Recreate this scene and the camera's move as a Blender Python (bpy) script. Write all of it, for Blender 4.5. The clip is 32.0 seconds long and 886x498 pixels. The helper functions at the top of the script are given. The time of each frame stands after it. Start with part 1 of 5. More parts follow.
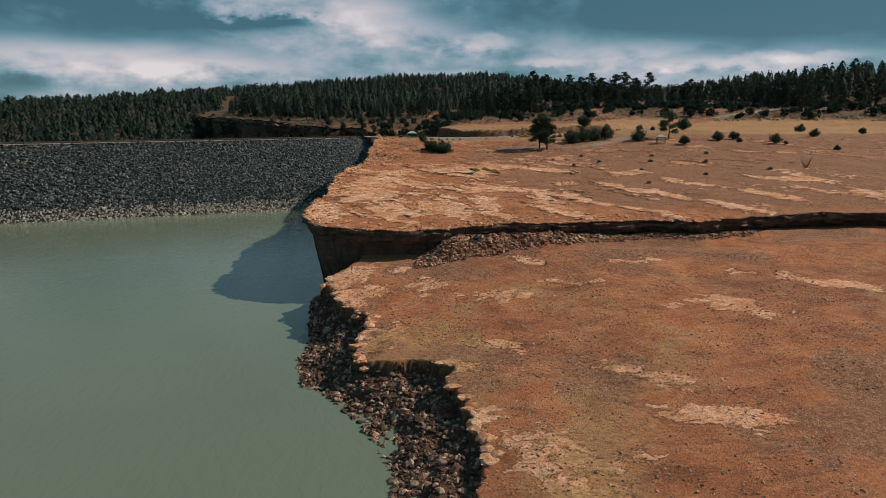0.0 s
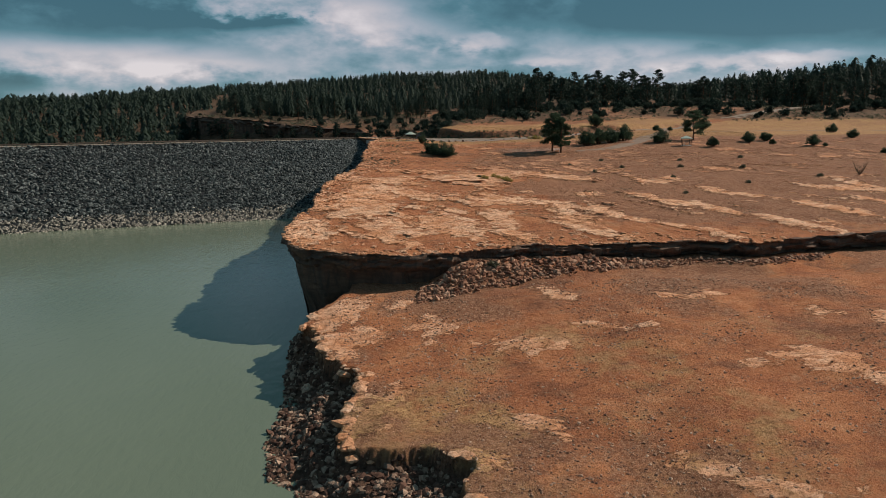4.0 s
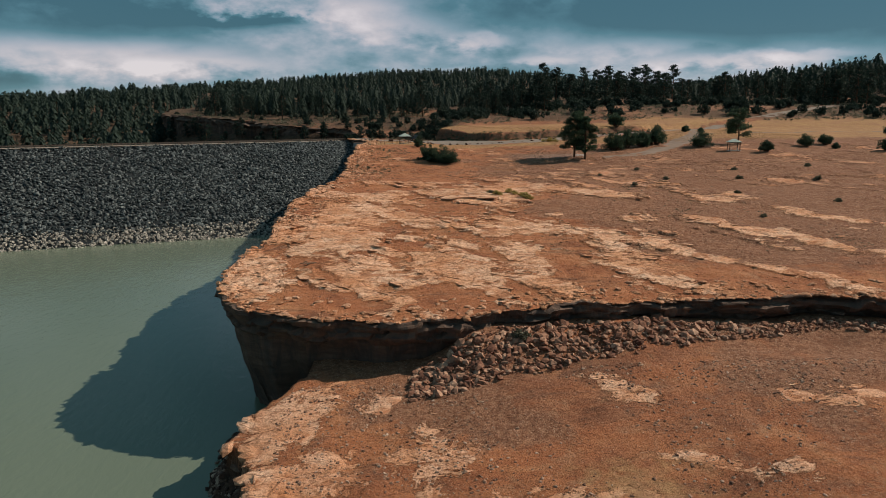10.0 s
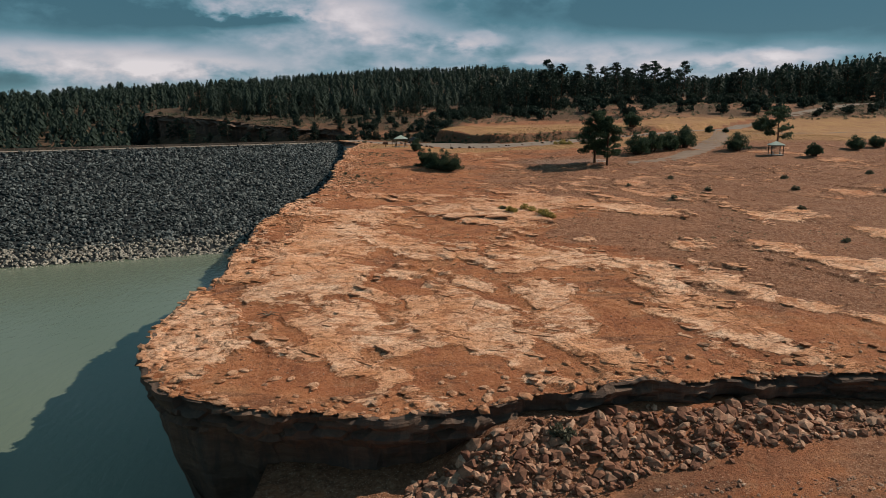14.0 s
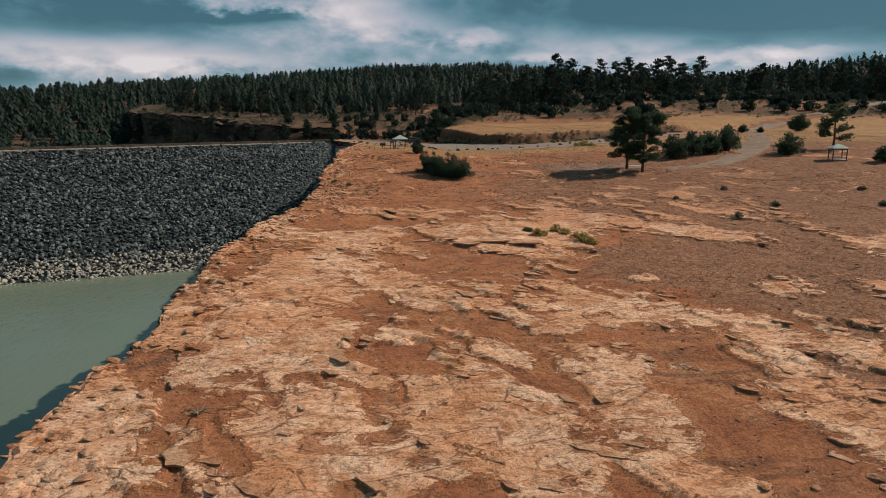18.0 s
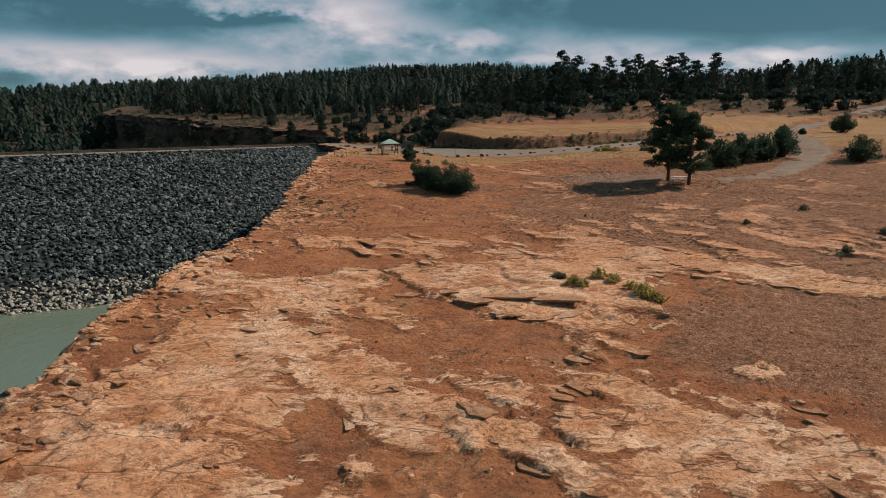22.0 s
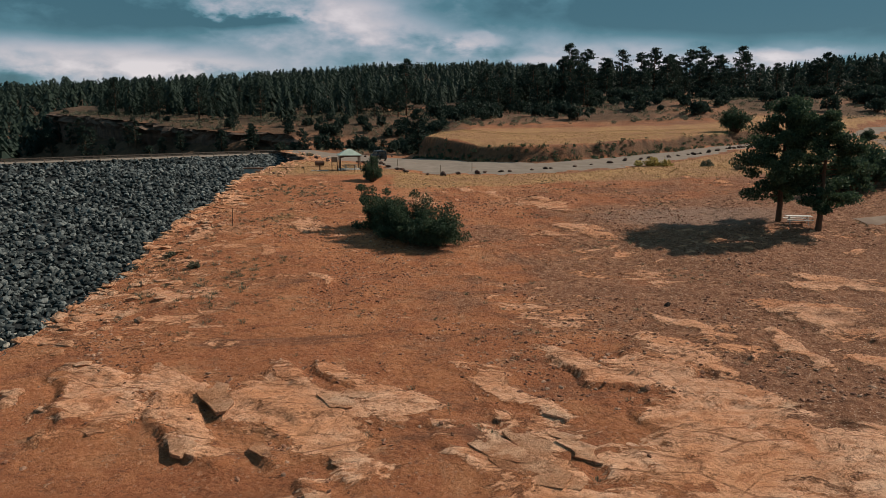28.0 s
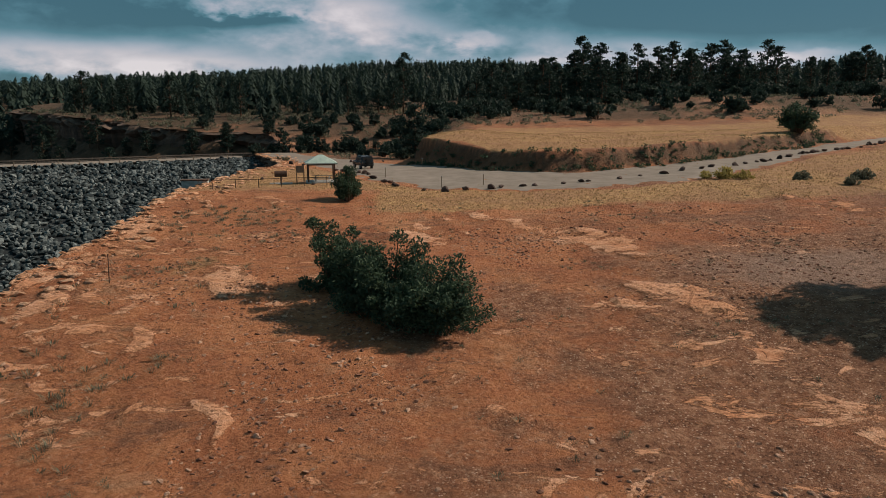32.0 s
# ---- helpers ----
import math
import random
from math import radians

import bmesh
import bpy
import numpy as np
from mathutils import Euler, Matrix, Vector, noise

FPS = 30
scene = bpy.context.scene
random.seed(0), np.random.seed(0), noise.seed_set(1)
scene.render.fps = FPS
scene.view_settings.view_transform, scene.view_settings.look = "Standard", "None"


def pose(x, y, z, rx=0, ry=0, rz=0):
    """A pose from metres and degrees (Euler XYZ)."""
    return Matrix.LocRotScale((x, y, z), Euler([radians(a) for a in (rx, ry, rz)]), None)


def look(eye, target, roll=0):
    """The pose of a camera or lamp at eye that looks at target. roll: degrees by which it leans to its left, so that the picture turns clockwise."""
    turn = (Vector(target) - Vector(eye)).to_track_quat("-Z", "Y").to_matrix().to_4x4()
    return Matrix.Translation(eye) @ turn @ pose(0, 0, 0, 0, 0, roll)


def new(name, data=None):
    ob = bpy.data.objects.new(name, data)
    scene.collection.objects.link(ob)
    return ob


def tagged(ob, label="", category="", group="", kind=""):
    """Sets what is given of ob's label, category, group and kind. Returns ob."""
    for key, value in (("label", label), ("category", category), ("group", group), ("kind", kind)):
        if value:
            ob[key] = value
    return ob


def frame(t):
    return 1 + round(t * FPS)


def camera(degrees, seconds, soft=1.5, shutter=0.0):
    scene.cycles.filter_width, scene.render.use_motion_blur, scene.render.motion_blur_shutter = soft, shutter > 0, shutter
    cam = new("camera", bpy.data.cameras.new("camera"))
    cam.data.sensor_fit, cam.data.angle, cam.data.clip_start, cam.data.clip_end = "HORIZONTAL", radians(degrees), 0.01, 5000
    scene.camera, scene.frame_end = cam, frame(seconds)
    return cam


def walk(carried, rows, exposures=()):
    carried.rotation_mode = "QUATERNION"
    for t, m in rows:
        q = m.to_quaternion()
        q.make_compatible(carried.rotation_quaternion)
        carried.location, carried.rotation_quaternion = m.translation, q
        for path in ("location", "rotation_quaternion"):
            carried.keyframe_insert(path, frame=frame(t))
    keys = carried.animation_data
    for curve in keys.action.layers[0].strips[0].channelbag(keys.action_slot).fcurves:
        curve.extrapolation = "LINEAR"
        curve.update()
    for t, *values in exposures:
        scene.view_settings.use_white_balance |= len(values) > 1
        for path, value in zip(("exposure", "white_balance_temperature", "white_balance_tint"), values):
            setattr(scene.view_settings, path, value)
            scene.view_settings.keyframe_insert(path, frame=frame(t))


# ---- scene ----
cam = camera(64.9, 32.0, soft=0.7)
PATH = [
    (0, (0.00, -207.00, 14.40), (-0.08, -148.07, 3.14), 0.09),
    (1, (-0.46, -201.09, 14.33), (-0.47, -142.15, 3.07), 0.07),
    (2, (-0.94, -195.06, 14.30), (-0.88, -136.13, 3.02), 0.04),
    (3, (-1.42, -188.85, 14.34), (-1.30, -129.92, 3.05), 0.03),
    (4.5, (-1.89, -179.33, 14.59), (-1.69, -120.41, 3.25), 0.03),
    (6, (-1.97, -169.87, 14.96), (-1.72, -110.97, 3.54), 0.07),
    (7, (-2.02, -163.74, 15.08), (-1.74, -104.84, 3.62), 0.09),
    (8, (-2.12, -157.62, 15.02), (-1.80, -98.73, 3.55), 0.10),
    (9, (-2.25, -151.38, 14.76), (-1.90, -92.48, 3.32), 0.09),
    (10, (-2.38, -145.11, 14.47), (-1.99, -86.21, 3.06), 0.06),
    (11, (-2.47, -138.95, 14.30), (-2.03, -80.04, 2.93), 0.03),
    (12, (-2.53, -132.95, 14.28), (-2.07, -74.03, 2.92), -0.01),
    (13, (-2.64, -127.10, 14.41), (-2.16, -68.20, 3.01), -0.04),
    (14.5, (-2.91, -118.44, 14.69), (-2.41, -59.56, 3.18), -0.07),
    (16, (-3.32, -109.62, 14.81), (-2.81, -50.76, 3.19), -0.04),
    (17, (-3.62, -103.57, 14.69), (-3.11, -44.72, 3.03), 0.02),
    (18, (-3.86, -97.46, 14.54), (-3.34, -38.61, 2.85), 0.08),
    (19, (-3.96, -91.28, 14.46), (-3.43, -32.43, 2.78), 0.11),
    (20, (-3.88, -84.76, 14.37), (-3.34, -25.90, 2.73), 0.10),
    (21, (-3.63, -77.63, 14.19), (-3.07, -18.76, 2.61), 0.03),
    (22, (-3.21, -70.17, 13.92), (-2.63, -11.29, 2.41), -0.08),
    (23, (-2.64, -62.73, 13.63), (-2.04, -3.83, 2.19), -0.19),
    (24, (-1.96, -55.37, 13.43), (-1.35, 3.54, 2.05), -0.25),
    (25, (-1.25, -48.12, 13.42), (-0.63, 10.79, 2.05), -0.26),
    (26.5, (-0.33, -37.40, 13.59), (0.30, 21.51, 2.20), -0.17),
    (28, (0.19, -26.94, 13.67), (0.83, 31.96, 2.25), -0.06),
    (29, (0.34, -20.20, 13.57), (0.97, 38.70, 2.14), -0.01),
    (30, (0.37, -13.53, 13.39), (1.01, 45.36, 1.95), 0.02),
    (31, (0.34, -6.79, 13.22), (0.98, 52.10, 1.78), 0.03),
    (32, (0.29, -0.00, 13.06), (0.93, 58.90, 1.63), 0.03),]
walk(cam, [(t, look(eye, target, roll)) for t, eye, target, roll in PATH], [(0, 0.32), (32, 0.32)])

# ---------------------------------------------------------------- light
SUN_DIR = Vector((18.0, 5.0, 14.5)).normalized()      # towards the sun
SUN_EL = math.asin(SUN_DIR.z)
SUN_AZ = math.atan2(SUN_DIR.x, SUN_DIR.y)

world = bpy.data.worlds.new("sky")
scene.world = world
world.use_nodes = True
wn, wl = world.node_tree.nodes, world.node_tree.links
for n in list(wn):
    wn.remove(n)


def wnode(kind, **vals):
    n = wn.new(kind)
    for k, v in vals.items():
        n.inputs[k].default_value = v
    return n


def wmath(op, a, b=None):
    n = wn.new("ShaderNodeMath")
    n.operation = op
    for i, v in enumerate((a, b)):
        if v is None:
            continue
        if isinstance(v, (int, float)):
            n.inputs[i].default_value = v
        else:
            wl.new(v, n.inputs[i])
    return n.outputs[0]


sky = wn.new("ShaderNodeTexSky")
sky.sky_type = "NISHITA"
sky.sun_disc = False
sky.sun_elevation, sky.sun_rotation = SUN_EL, SUN_AZ
sky.altitude, sky.air_density, sky.dust_density, sky.ozone_density = 2000, 1.0, 0.6, 2.0
coord = wn.new("ShaderNodeTexCoord")
sep = wn.new("ShaderNodeSeparateXYZ")
wl.new(coord.outputs["Generated"], sep.inputs[0])
dx, dy, dz = sep.outputs
comb = wn.new("ShaderNodeCombineXYZ")
wl.new(wmath("MULTIPLY", dx, 2.0), comb.inputs[0])
wl.new(wmath("MULTIPLY", dy, 2.0), comb.inputs[1])
wl.new(wmath("ADD", wmath("MULTIPLY", dz, 4.2), 0.9), comb.inputs[2])
clouds = wnode("ShaderNodeTexNoise", Scale=4.0, Detail=10.0, Roughness=0.50, Distortion=0.1)
wl.new(comb.outputs[0], clouds.inputs["Vector"])
puffs = wnode("ShaderNodeTexNoise", Scale=13.0, Detail=10.0, Roughness=0.55, Distortion=0.1)
wl.new(comb.outputs[0], puffs.inputs["Vector"])
tone = wn.new("ShaderNodeValToRGB")
tone.color_ramp.elements[0].position, tone.color_ramp.elements[0].color = 0.12, (0.030, 0.092, 0.118, 1)
tone.color_ramp.elements[1].position, tone.color_ramp.elements[1].color = 0.95, (0.58, 0.53, 0.54, 1)
for at, c in ((0.28, (0.056, 0.145, 0.180, 1)), (0.45, (0.155, 0.235, 0.285, 1)), (0.62, (0.30, 0.325, 0.372, 1)), (0.78, (0.43, 0.405, 0.43, 1))):
    tone.color_ramp.elements.new(at).color = c
# the edges of the cloud banks wander with the billows
lump = wmath("SUBTRACT", clouds.outputs[0], 0.5)
curl = wmath("SUBTRACT", puffs.outputs[0], 0.5)
wx = wmath("ADD", dx, wmath("ADD", wmath("MULTIPLY", lump, 0.16), wmath("MULTIPLY", curl, 0.05)))
wz = wmath("ADD", dz, wmath("ADD", wmath("MULTIPLY", lump, 0.030), wmath("MULTIPLY", curl, 0.028)))


def bank(cx, cz, rx, rz, amount):
    """A soft bank of cloud round a direction, bright or dark."""
    u, v = wmath("DIVIDE", wmath("SUBTRACT", wx, cx), rx), wmath("DIVIDE", wmath("SUBTRACT", wz, cz), rz)
    r = wmath("ADD", wmath("MULTIPLY", u, u), wmath("MULTIPLY", v, v))
    return wmath("MULTIPLY", wmath("POWER", 2.718, wmath("MULTIPLY", wmath("POWER", r, 1.6), -1.0)), amount)


# the unseen sky overhead is dimmed by an added term, to deepen the shadows
overhead_dim = wmath("MINIMUM", wmath("MULTIPLY", wmath("MAXIMUM", wmath("SUBTRACT", dz, 0.14), 0.0), 2.2), 0.15)
light = wmath("SUBTRACT", wmath("ADD", wmath("ADD", wmath("MULTIPLY", lump, 0.95), wmath("MULTIPLY", curl, 0.55)), 0.465), overhead_dim)
for row in ((-0.48, 0.128, 0.22, 0.034, -0.40), (-0.28, 0.120, 0.10, 0.010, -0.30), (0.34, 0.150, 0.34, 0.046, -0.46), (0.54, 0.114, 0.22, 0.034, -0.32),
            (-0.16, 0.140, 0.13, 0.024, 0.34), (-0.23, 0.122, 0.09, 0.006, -0.22), (-0.42, 0.066, 0.20, 0.022, 0.32), (-0.33, 0.060, 0.10, 0.010, 0.18), (-0.55, 0.040, 0.08, 0.014, -0.20),
            (-0.05, 0.112, 0.07, 0.016, 0.18), (0.045, 0.096, 0.045, 0.012, 0.34), (0.15, 0.072, 0.05, 0.007, 0.28), (0.25, 0.084, 0.09, 0.014, 0.14), (0.38, 0.068, 0.10, 0.008, 0.32), (0.44, 0.075, 0.05, 0.007, 0.26)):
    light = wmath("ADD", light, bank(*row))
wl.new(light, tone.inputs[0])
both = wn.new("ShaderNodeMix")
both.data_type = "RGBA"
both.inputs[0].default_value = 0.92
skydim = wn.new("ShaderNodeVectorMath")
skydim.operation = "SCALE"
skydim.inputs["Scale"].default_value = 0.10
wl.new(sky.outputs[0], skydim.inputs[0])
wl.new(skydim.outputs[0], both.inputs[6])
wl.new(tone.outputs[0], both.inputs[7])
back = wnode("ShaderNodeBackground", Strength=1.0)
wl.new(both.outputs[2], back.inputs[0])
wout = wn.new("ShaderNodeOutputWorld")
wl.new(back.outputs[0], wout.inputs[0])

sun = new("sun", bpy.data.lights.new("sun", "SUN"))
sun.data.energy, sun.data.angle, sun.data.color = 4.0, radians(0.53), (1.0, 0.88, 0.73)
sun.matrix_world = look(SUN_DIR * 300, (0, 0, 0))
tagged(sun, "low afternoon sun", "sun", kind="structure")


# ---------------------------------------------------------------- materials
class Paint:
    """A small builder for node materials."""

    def __init__(self, name, rough=0.9, spec=0.3, metal=0.0):
        self.m = bpy.data.materials.new(name)
        self.m.use_nodes = True
        self.n, self.l = self.m.node_tree.nodes, self.m.node_tree.links
        self.b = self.n["Principled BSDF"]
        self.b.inputs["Roughness"].default_value = rough
        self.b.inputs["Specular IOR Level"].default_value = spec
        self.b.inputs["Metallic"].default_value = metal
        self.pos = self.n.new("ShaderNodeNewGeometry").outputs["Position"]

    def put(self, sock, v):
        if isinstance(v, (int, float)):
            sock.default_value = v
        elif isinstance(v, tuple):
            sock.default_value = (*v, 1.0) if len(v) == 3 and sock.type == "RGBA" else v
        else:
            self.l.new(v, sock)

    def noise(self, scale, detail=5.0, rough=0.55, dist=0.0, stretch=None, vec=None):
        n = self.n.new("ShaderNodeTexNoise")
        n.inputs["Scale"].default_value, n.inputs["Detail"].default_value = scale, detail
        n.inputs["Roughness"].default_value, n.inputs["Distortion"].default_value = rough, dist
        v = vec or self.pos
        if stretch:
            mp = self.n.new("ShaderNodeMapping")
            mp.inputs["Scale"].default_value = stretch[:3]
            if len(stretch) > 3:
                mp.inputs["Rotation"].default_value = (0, 0, stretch[3])
            self.l.new(v, mp.inputs["Vector"])
            v = mp.outputs[0]
        self.l.new(v, n.inputs["Vector"])
        return n.outputs[0]

    def cells(self, scale, feature="F1", stretch=None):
        n = self.n.new("ShaderNodeTexVoronoi")
        n.feature = feature
        n.inputs["Scale"].default_value = scale
        v = self.pos
        if stretch:
            mp = self.n.new("ShaderNodeMapping")
            mp.inputs["Scale"].default_value = stretch
            self.l.new(v, mp.inputs["Vector"])
            v = mp.outputs[0]
        self.l.new(v, n.inputs["Vector"])
        return n

    def ramp(self, fac, *stops):
        n = self.n.new("ShaderNodeValToRGB")
        e = n.color_ramp.elements
        while len(e) < len(stops):
            e.new(0.5)
        for el, (p, c) in zip(e, stops):
            el.position = p
            el.color = (*c, 1) if isinstance(c, tuple) else (c, c, c, 1)
        self.l.new(fac, n.inputs[0])
        return n.outputs[0]

    def mix(self, fac, a, b, blend="MIX"):
        n = self.n.new("ShaderNodeMix")
        n.data_type, n.blend_type = "RGBA", blend
        self.put(n.inputs[0], fac)
        self.put(n.inputs[6], a)
        self.put(n.inputs[7], b)
        return n.outputs[2]

    def math(self, op, a, b=0.0):
        n = self.n.new("ShaderNodeMath")
        n.operation = op
        self.put(n.inputs[0], a)
        self.put(n.inputs[1], b)
        return n.outputs[0]

    def attr(self, name):
        n = self.n.new("ShaderNodeAttribute")
        n.attribute_name = name
        return n.outputs["Fac"]

    def rand(self):
        return self.n.new("ShaderNodeObjectInfo").outputs["Random"]

    def island(self):
        return self.n.new("ShaderNodeNewGeometry").outputs["Random Per Island"]

    def colour(self, v):
        self.put(self.b.inputs["Base Color"], v)
        return self

    def bump(self, height, strength=0.5, distance=0.1, under=None):
        n = self.n.new("ShaderNodeBump")
        n.inputs["Strength"].default_value, n.inputs["Distance"].default_value = strength, distance
        self.l.new(height, n.inputs["Height"])
        if under is not None:
            self.l.new(under, n.inputs["Normal"])
        self.l.new(n.outputs[0], self.b.inputs["Normal"])
        return n.outputs[0]


def ledges(p, n, k, sharp):
    """Turns a noise into flat beds with steep steps between them."""
    v = p.math("MULTIPLY", n, k)
    fl = p.math("FLOOR", v)
    fr = p.math("MINIMUM", p.math("DIVIDE", p.math("SUBTRACT", v, fl), sharp), 1.0)
    return p.math("DIVIDE", p.math("ADD", fl, fr), k)


BED = (0.75, 1.2, 1.0, -0.90)


def stone_colour(p):
    stone = p.ramp(p.noise(0.5, 8, 0.66, 0.5, BED), (0.30, (0.47, 0.190, 0.095)), (0.40, (0.62, 0.315, 0.182)), (0.54, (0.75, 0.450, 0.295)), (0.75, (0.82, 0.575, 0.42)))
    stone = p.mix(p.ramp(p.noise(0.13, 6, 0.65), (0.47, 0.0), (0.60, 0.6)), stone, (0.58, 0.245, 0.108))
    hollow = p.noise(0.30, 10, 0.70, 0.6, BED)
    stone = p.mix(p.ramp(hollow, (0.555, 0.0), (0.58, 0.8)), stone, p.ramp(p.noise(1.1, 8, 0.7), (0.35, (0.30, 0.105, 0.046)), (0.65, (0.52, 0.215, 0.100))))
    crack = p.ramp(p.cells(0.24, "DISTANCE_TO_EDGE", (0.6, 1.4, 1.0)).outputs[0], (0.0, 1.0), (0.020, 0.0))
    crack = p.math("MULTIPLY", crack, p.ramp(p.noise(0.40, 5), (0.46, 0.0), (0.52, 1.0)))
    pits = p.ramp(p.noise(1.7, 10, 0.78, 0.4, BED), (0.42, 0.85), (0.475, 0.0))
    stone = p.mix(pits, stone, (0.36, 0.165, 0.088))
    return p.mix(p.math("MULTIPLY", crack, 0.75), stone, (0.17, 0.075, 0.045)), crack


def ground_paint():
    p = Paint("red_earth_and_sandstone", 0.95, 0.12)
    big = p.noise(0.045, 5, 0.65)
    med = p.noise(0.17, 9, 0.70, 0.6)
    fine = p.noise(2.6, 10, 0.74)
    soil = p.ramp(med, (0.32, (0.105, 0.046, 0.029)), (0.44, (0.215, 0.084, 0.045)), (0.56, (0.31, 0.128, 0.066)), (0.70, (0.40, 0.200, 0.110)))
    soil = p.mix(p.ramp(big, (0.45, 0.0), (0.62, 0.6)), soil, (0.225, 0.118, 0.076))
    warm = p.ramp(med, (0.32, (0.19, 0.070, 0.037)), (0.44, (0.34, 0.122, 0.056)), (0.56, (0.45, 0.175, 0.078)), (0.70, (0.54, 0.26, 0.130)))
    wv = p.math("ADD", p.attr("warm"), p.math("MULTIPLY", p.math("SUBTRACT", p.noise(0.11, 7, 0.68), 0.5), 1.3))
    soil = p.mix(p.ramp(wv, (0.35, 0.0), (0.62, 1.0)), soil, warm)
    streak = p.noise(0.20, 9, 0.72, 0.8, (0.45, 1.5, 1.0, -0.75))
    soil = p.mix(p.ramp(streak, (0.50, 0.0), (0.60, 0.75)), soil, (0.36, 0.125, 0.055))
    soil = p.mix(p.ramp(streak, (0.36, 0.75), (0.46, 0.0)), soil, (0.125, 0.064, 0.043))
    soil = p.mix(p.ramp(p.noise(0.33, 8, 0.72, 0.5), (0.56, 0.0), (0.66, 0.6)), soil, (0.40, 0.225, 0.130))
    grit = p.cells(3.6)
    grain = p.ramp(grit.outputs[1], (0.0, (0.12, 0.06, 0.042)), (0.5, (0.36, 0.18, 0.105)), (1.0, (0.68, 0.48, 0.34)))
    strewn = p.math("MULTIPLY", p.ramp(grit.outputs[0], (0.20, 1.0), (0.30, 0.0)), p.ramp(p.noise(0.35, 8, 0.75), (0.50, 0.0), (0.60, 0.9)))
    soil = p.mix(strewn, soil, grain)
    sand = p.cells(7.0)
    soil = p.mix(0.24, soil, p.ramp(sand.outputs[1], (0.0, (0.060, 0.026, 0.018)), (0.35, (0.24, 0.098, 0.052)), (0.8, (0.40, 0.185, 0.105)), (1.0, (0.70, 0.47, 0.34))))
    stone, crack = stone_colour(p)
    ragged = p.math("SUBTRACT", p.noise(0.46, 10, 0.72, 0.7, BED), 0.5)
    slab = p.math("ADD", p.attr("slab"), p.math("MULTIPLY", ragged, 2.1))
    rocky = p.ramp(slab, (0.485, 0.0), (0.525, 1.0))
    stone = p.mix(p.math("MULTIPLY", p.attr("red"), 0.85), stone, p.mix(0.35, (0.48, 0.205, 0.106), stone))
    col = p.mix(rocky, soil, stone)
    grass = p.ramp(p.noise(1.6, 6, 0.7), (0.3, (0.24, 0.130, 0.060)), (0.55, (0.43, 0.250, 0.115)), (0.8, (0.58, 0.385, 0.19)))
    grass = p.mix(p.ramp(p.noise(0.12, 6, 0.7), (0.4, 0.0), (0.6, 0.7)), grass, (0.28, 0.145, 0.085))
    g = p.math("ADD", p.attr("grass"), p.math("MULTIPLY", p.math("SUBTRACT", p.noise(0.5, 6, 0.7), 0.5), 0.8))
    col = p.mix(p.ramp(g, (0.42, 0.0), (0.62, 0.9)), col, grass)
    gravel = p.ramp(p.noise(1.8, 10, 0.75), (0.36, (0.100, 0.044, 0.027)), (0.5, (0.225, 0.104, 0.060)), (0.66, (0.40, 0.215, 0.132)))
    peb = p.cells(7.0)
    gravel = p.mix(p.ramp(peb.outputs[0], (0.26, 0.85), (0.36, 0.0)), gravel, p.ramp(peb.outputs[1], (0.0, (0.14, 0.068, 0.046)), (0.5, (0.38, 0.21, 0.135)), (1.0, (0.72, 0.53, 0.40))))
    v = p.math("ADD", p.math("SUBTRACT", p.attr("gravel"), p.math("MULTIPLY", rocky, 0.45)), p.math("MULTIPLY", p.math("SUBTRACT", p.noise(0.14, 9, 0.68), 0.5), 1.4))
    col = p.mix(p.ramp(v, (0.46, 0.0), (0.60, 0.85)), col, gravel)
    pad = p.math("ADD", p.attr("pad"), p.math("MULTIPLY", p.math("SUBTRACT", p.noise(0.25, 8, 0.7), 0.5), 0.9))
    col = p.mix(p.ramp(pad, (0.42, 0.0), (0.75, 0.8)), col, p.ramp(p.noise(2.2, 9, 0.75), (0.36, (0.185, 0.112, 0.082)), (0.62, (0.33, 0.215, 0.165))))
    # woodland floor tone, which also paints the shade of the road bank
    col = p.mix(p.attr("litter_shade"), col, p.ramp(p.noise(0.4, 7, 0.7), (0.35, (0.040, 0.033, 0.024)), (0.66, (0.115, 0.072, 0.046))))
    # dark bluff rock, with the shade of the slope painted into it
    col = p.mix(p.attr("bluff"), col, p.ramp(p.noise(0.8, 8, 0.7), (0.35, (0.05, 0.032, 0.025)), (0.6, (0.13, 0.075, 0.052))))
    col = p.mix(p.ramp(fine, (0.37, 0.65), (0.46, 0.0)), col, (0.12, 0.055, 0.034))
    p.colour(col)
    steps = ledges(p, p.noise(0.30, 8, 0.62, 0.6, BED), 8.0, 0.08)
    one = p.bump(p.math("MULTIPLY", steps, p.math("ADD", p.math("MULTIPLY", rocky, 0.75), 0.25)), 1.0, 1.6)
    two = p.bump(p.math("SUBTRACT", p.mix(rocky, p.noise(1.5, 9, 0.75, 0.2), p.math("ADD", p.math("MULTIPLY", p.noise(0.9, 9, 0.70, 0.5, BED), 0.5), ledges(p, p.noise(0.75, 7, 0.66, 0.7, BED), 7.0, 0.07))), p.math("MULTIPLY", p.math("MULTIPLY", crack, rocky), 0.25)), 0.8, 0.32, one)
    edge = p.bump(p.math("ADD", rocky, p.math("MULTIPLY", strewn, 0.5)), 0.7, 0.16, two)
    p.bump(fine, 1.0, 0.17, edge)
    return p.m


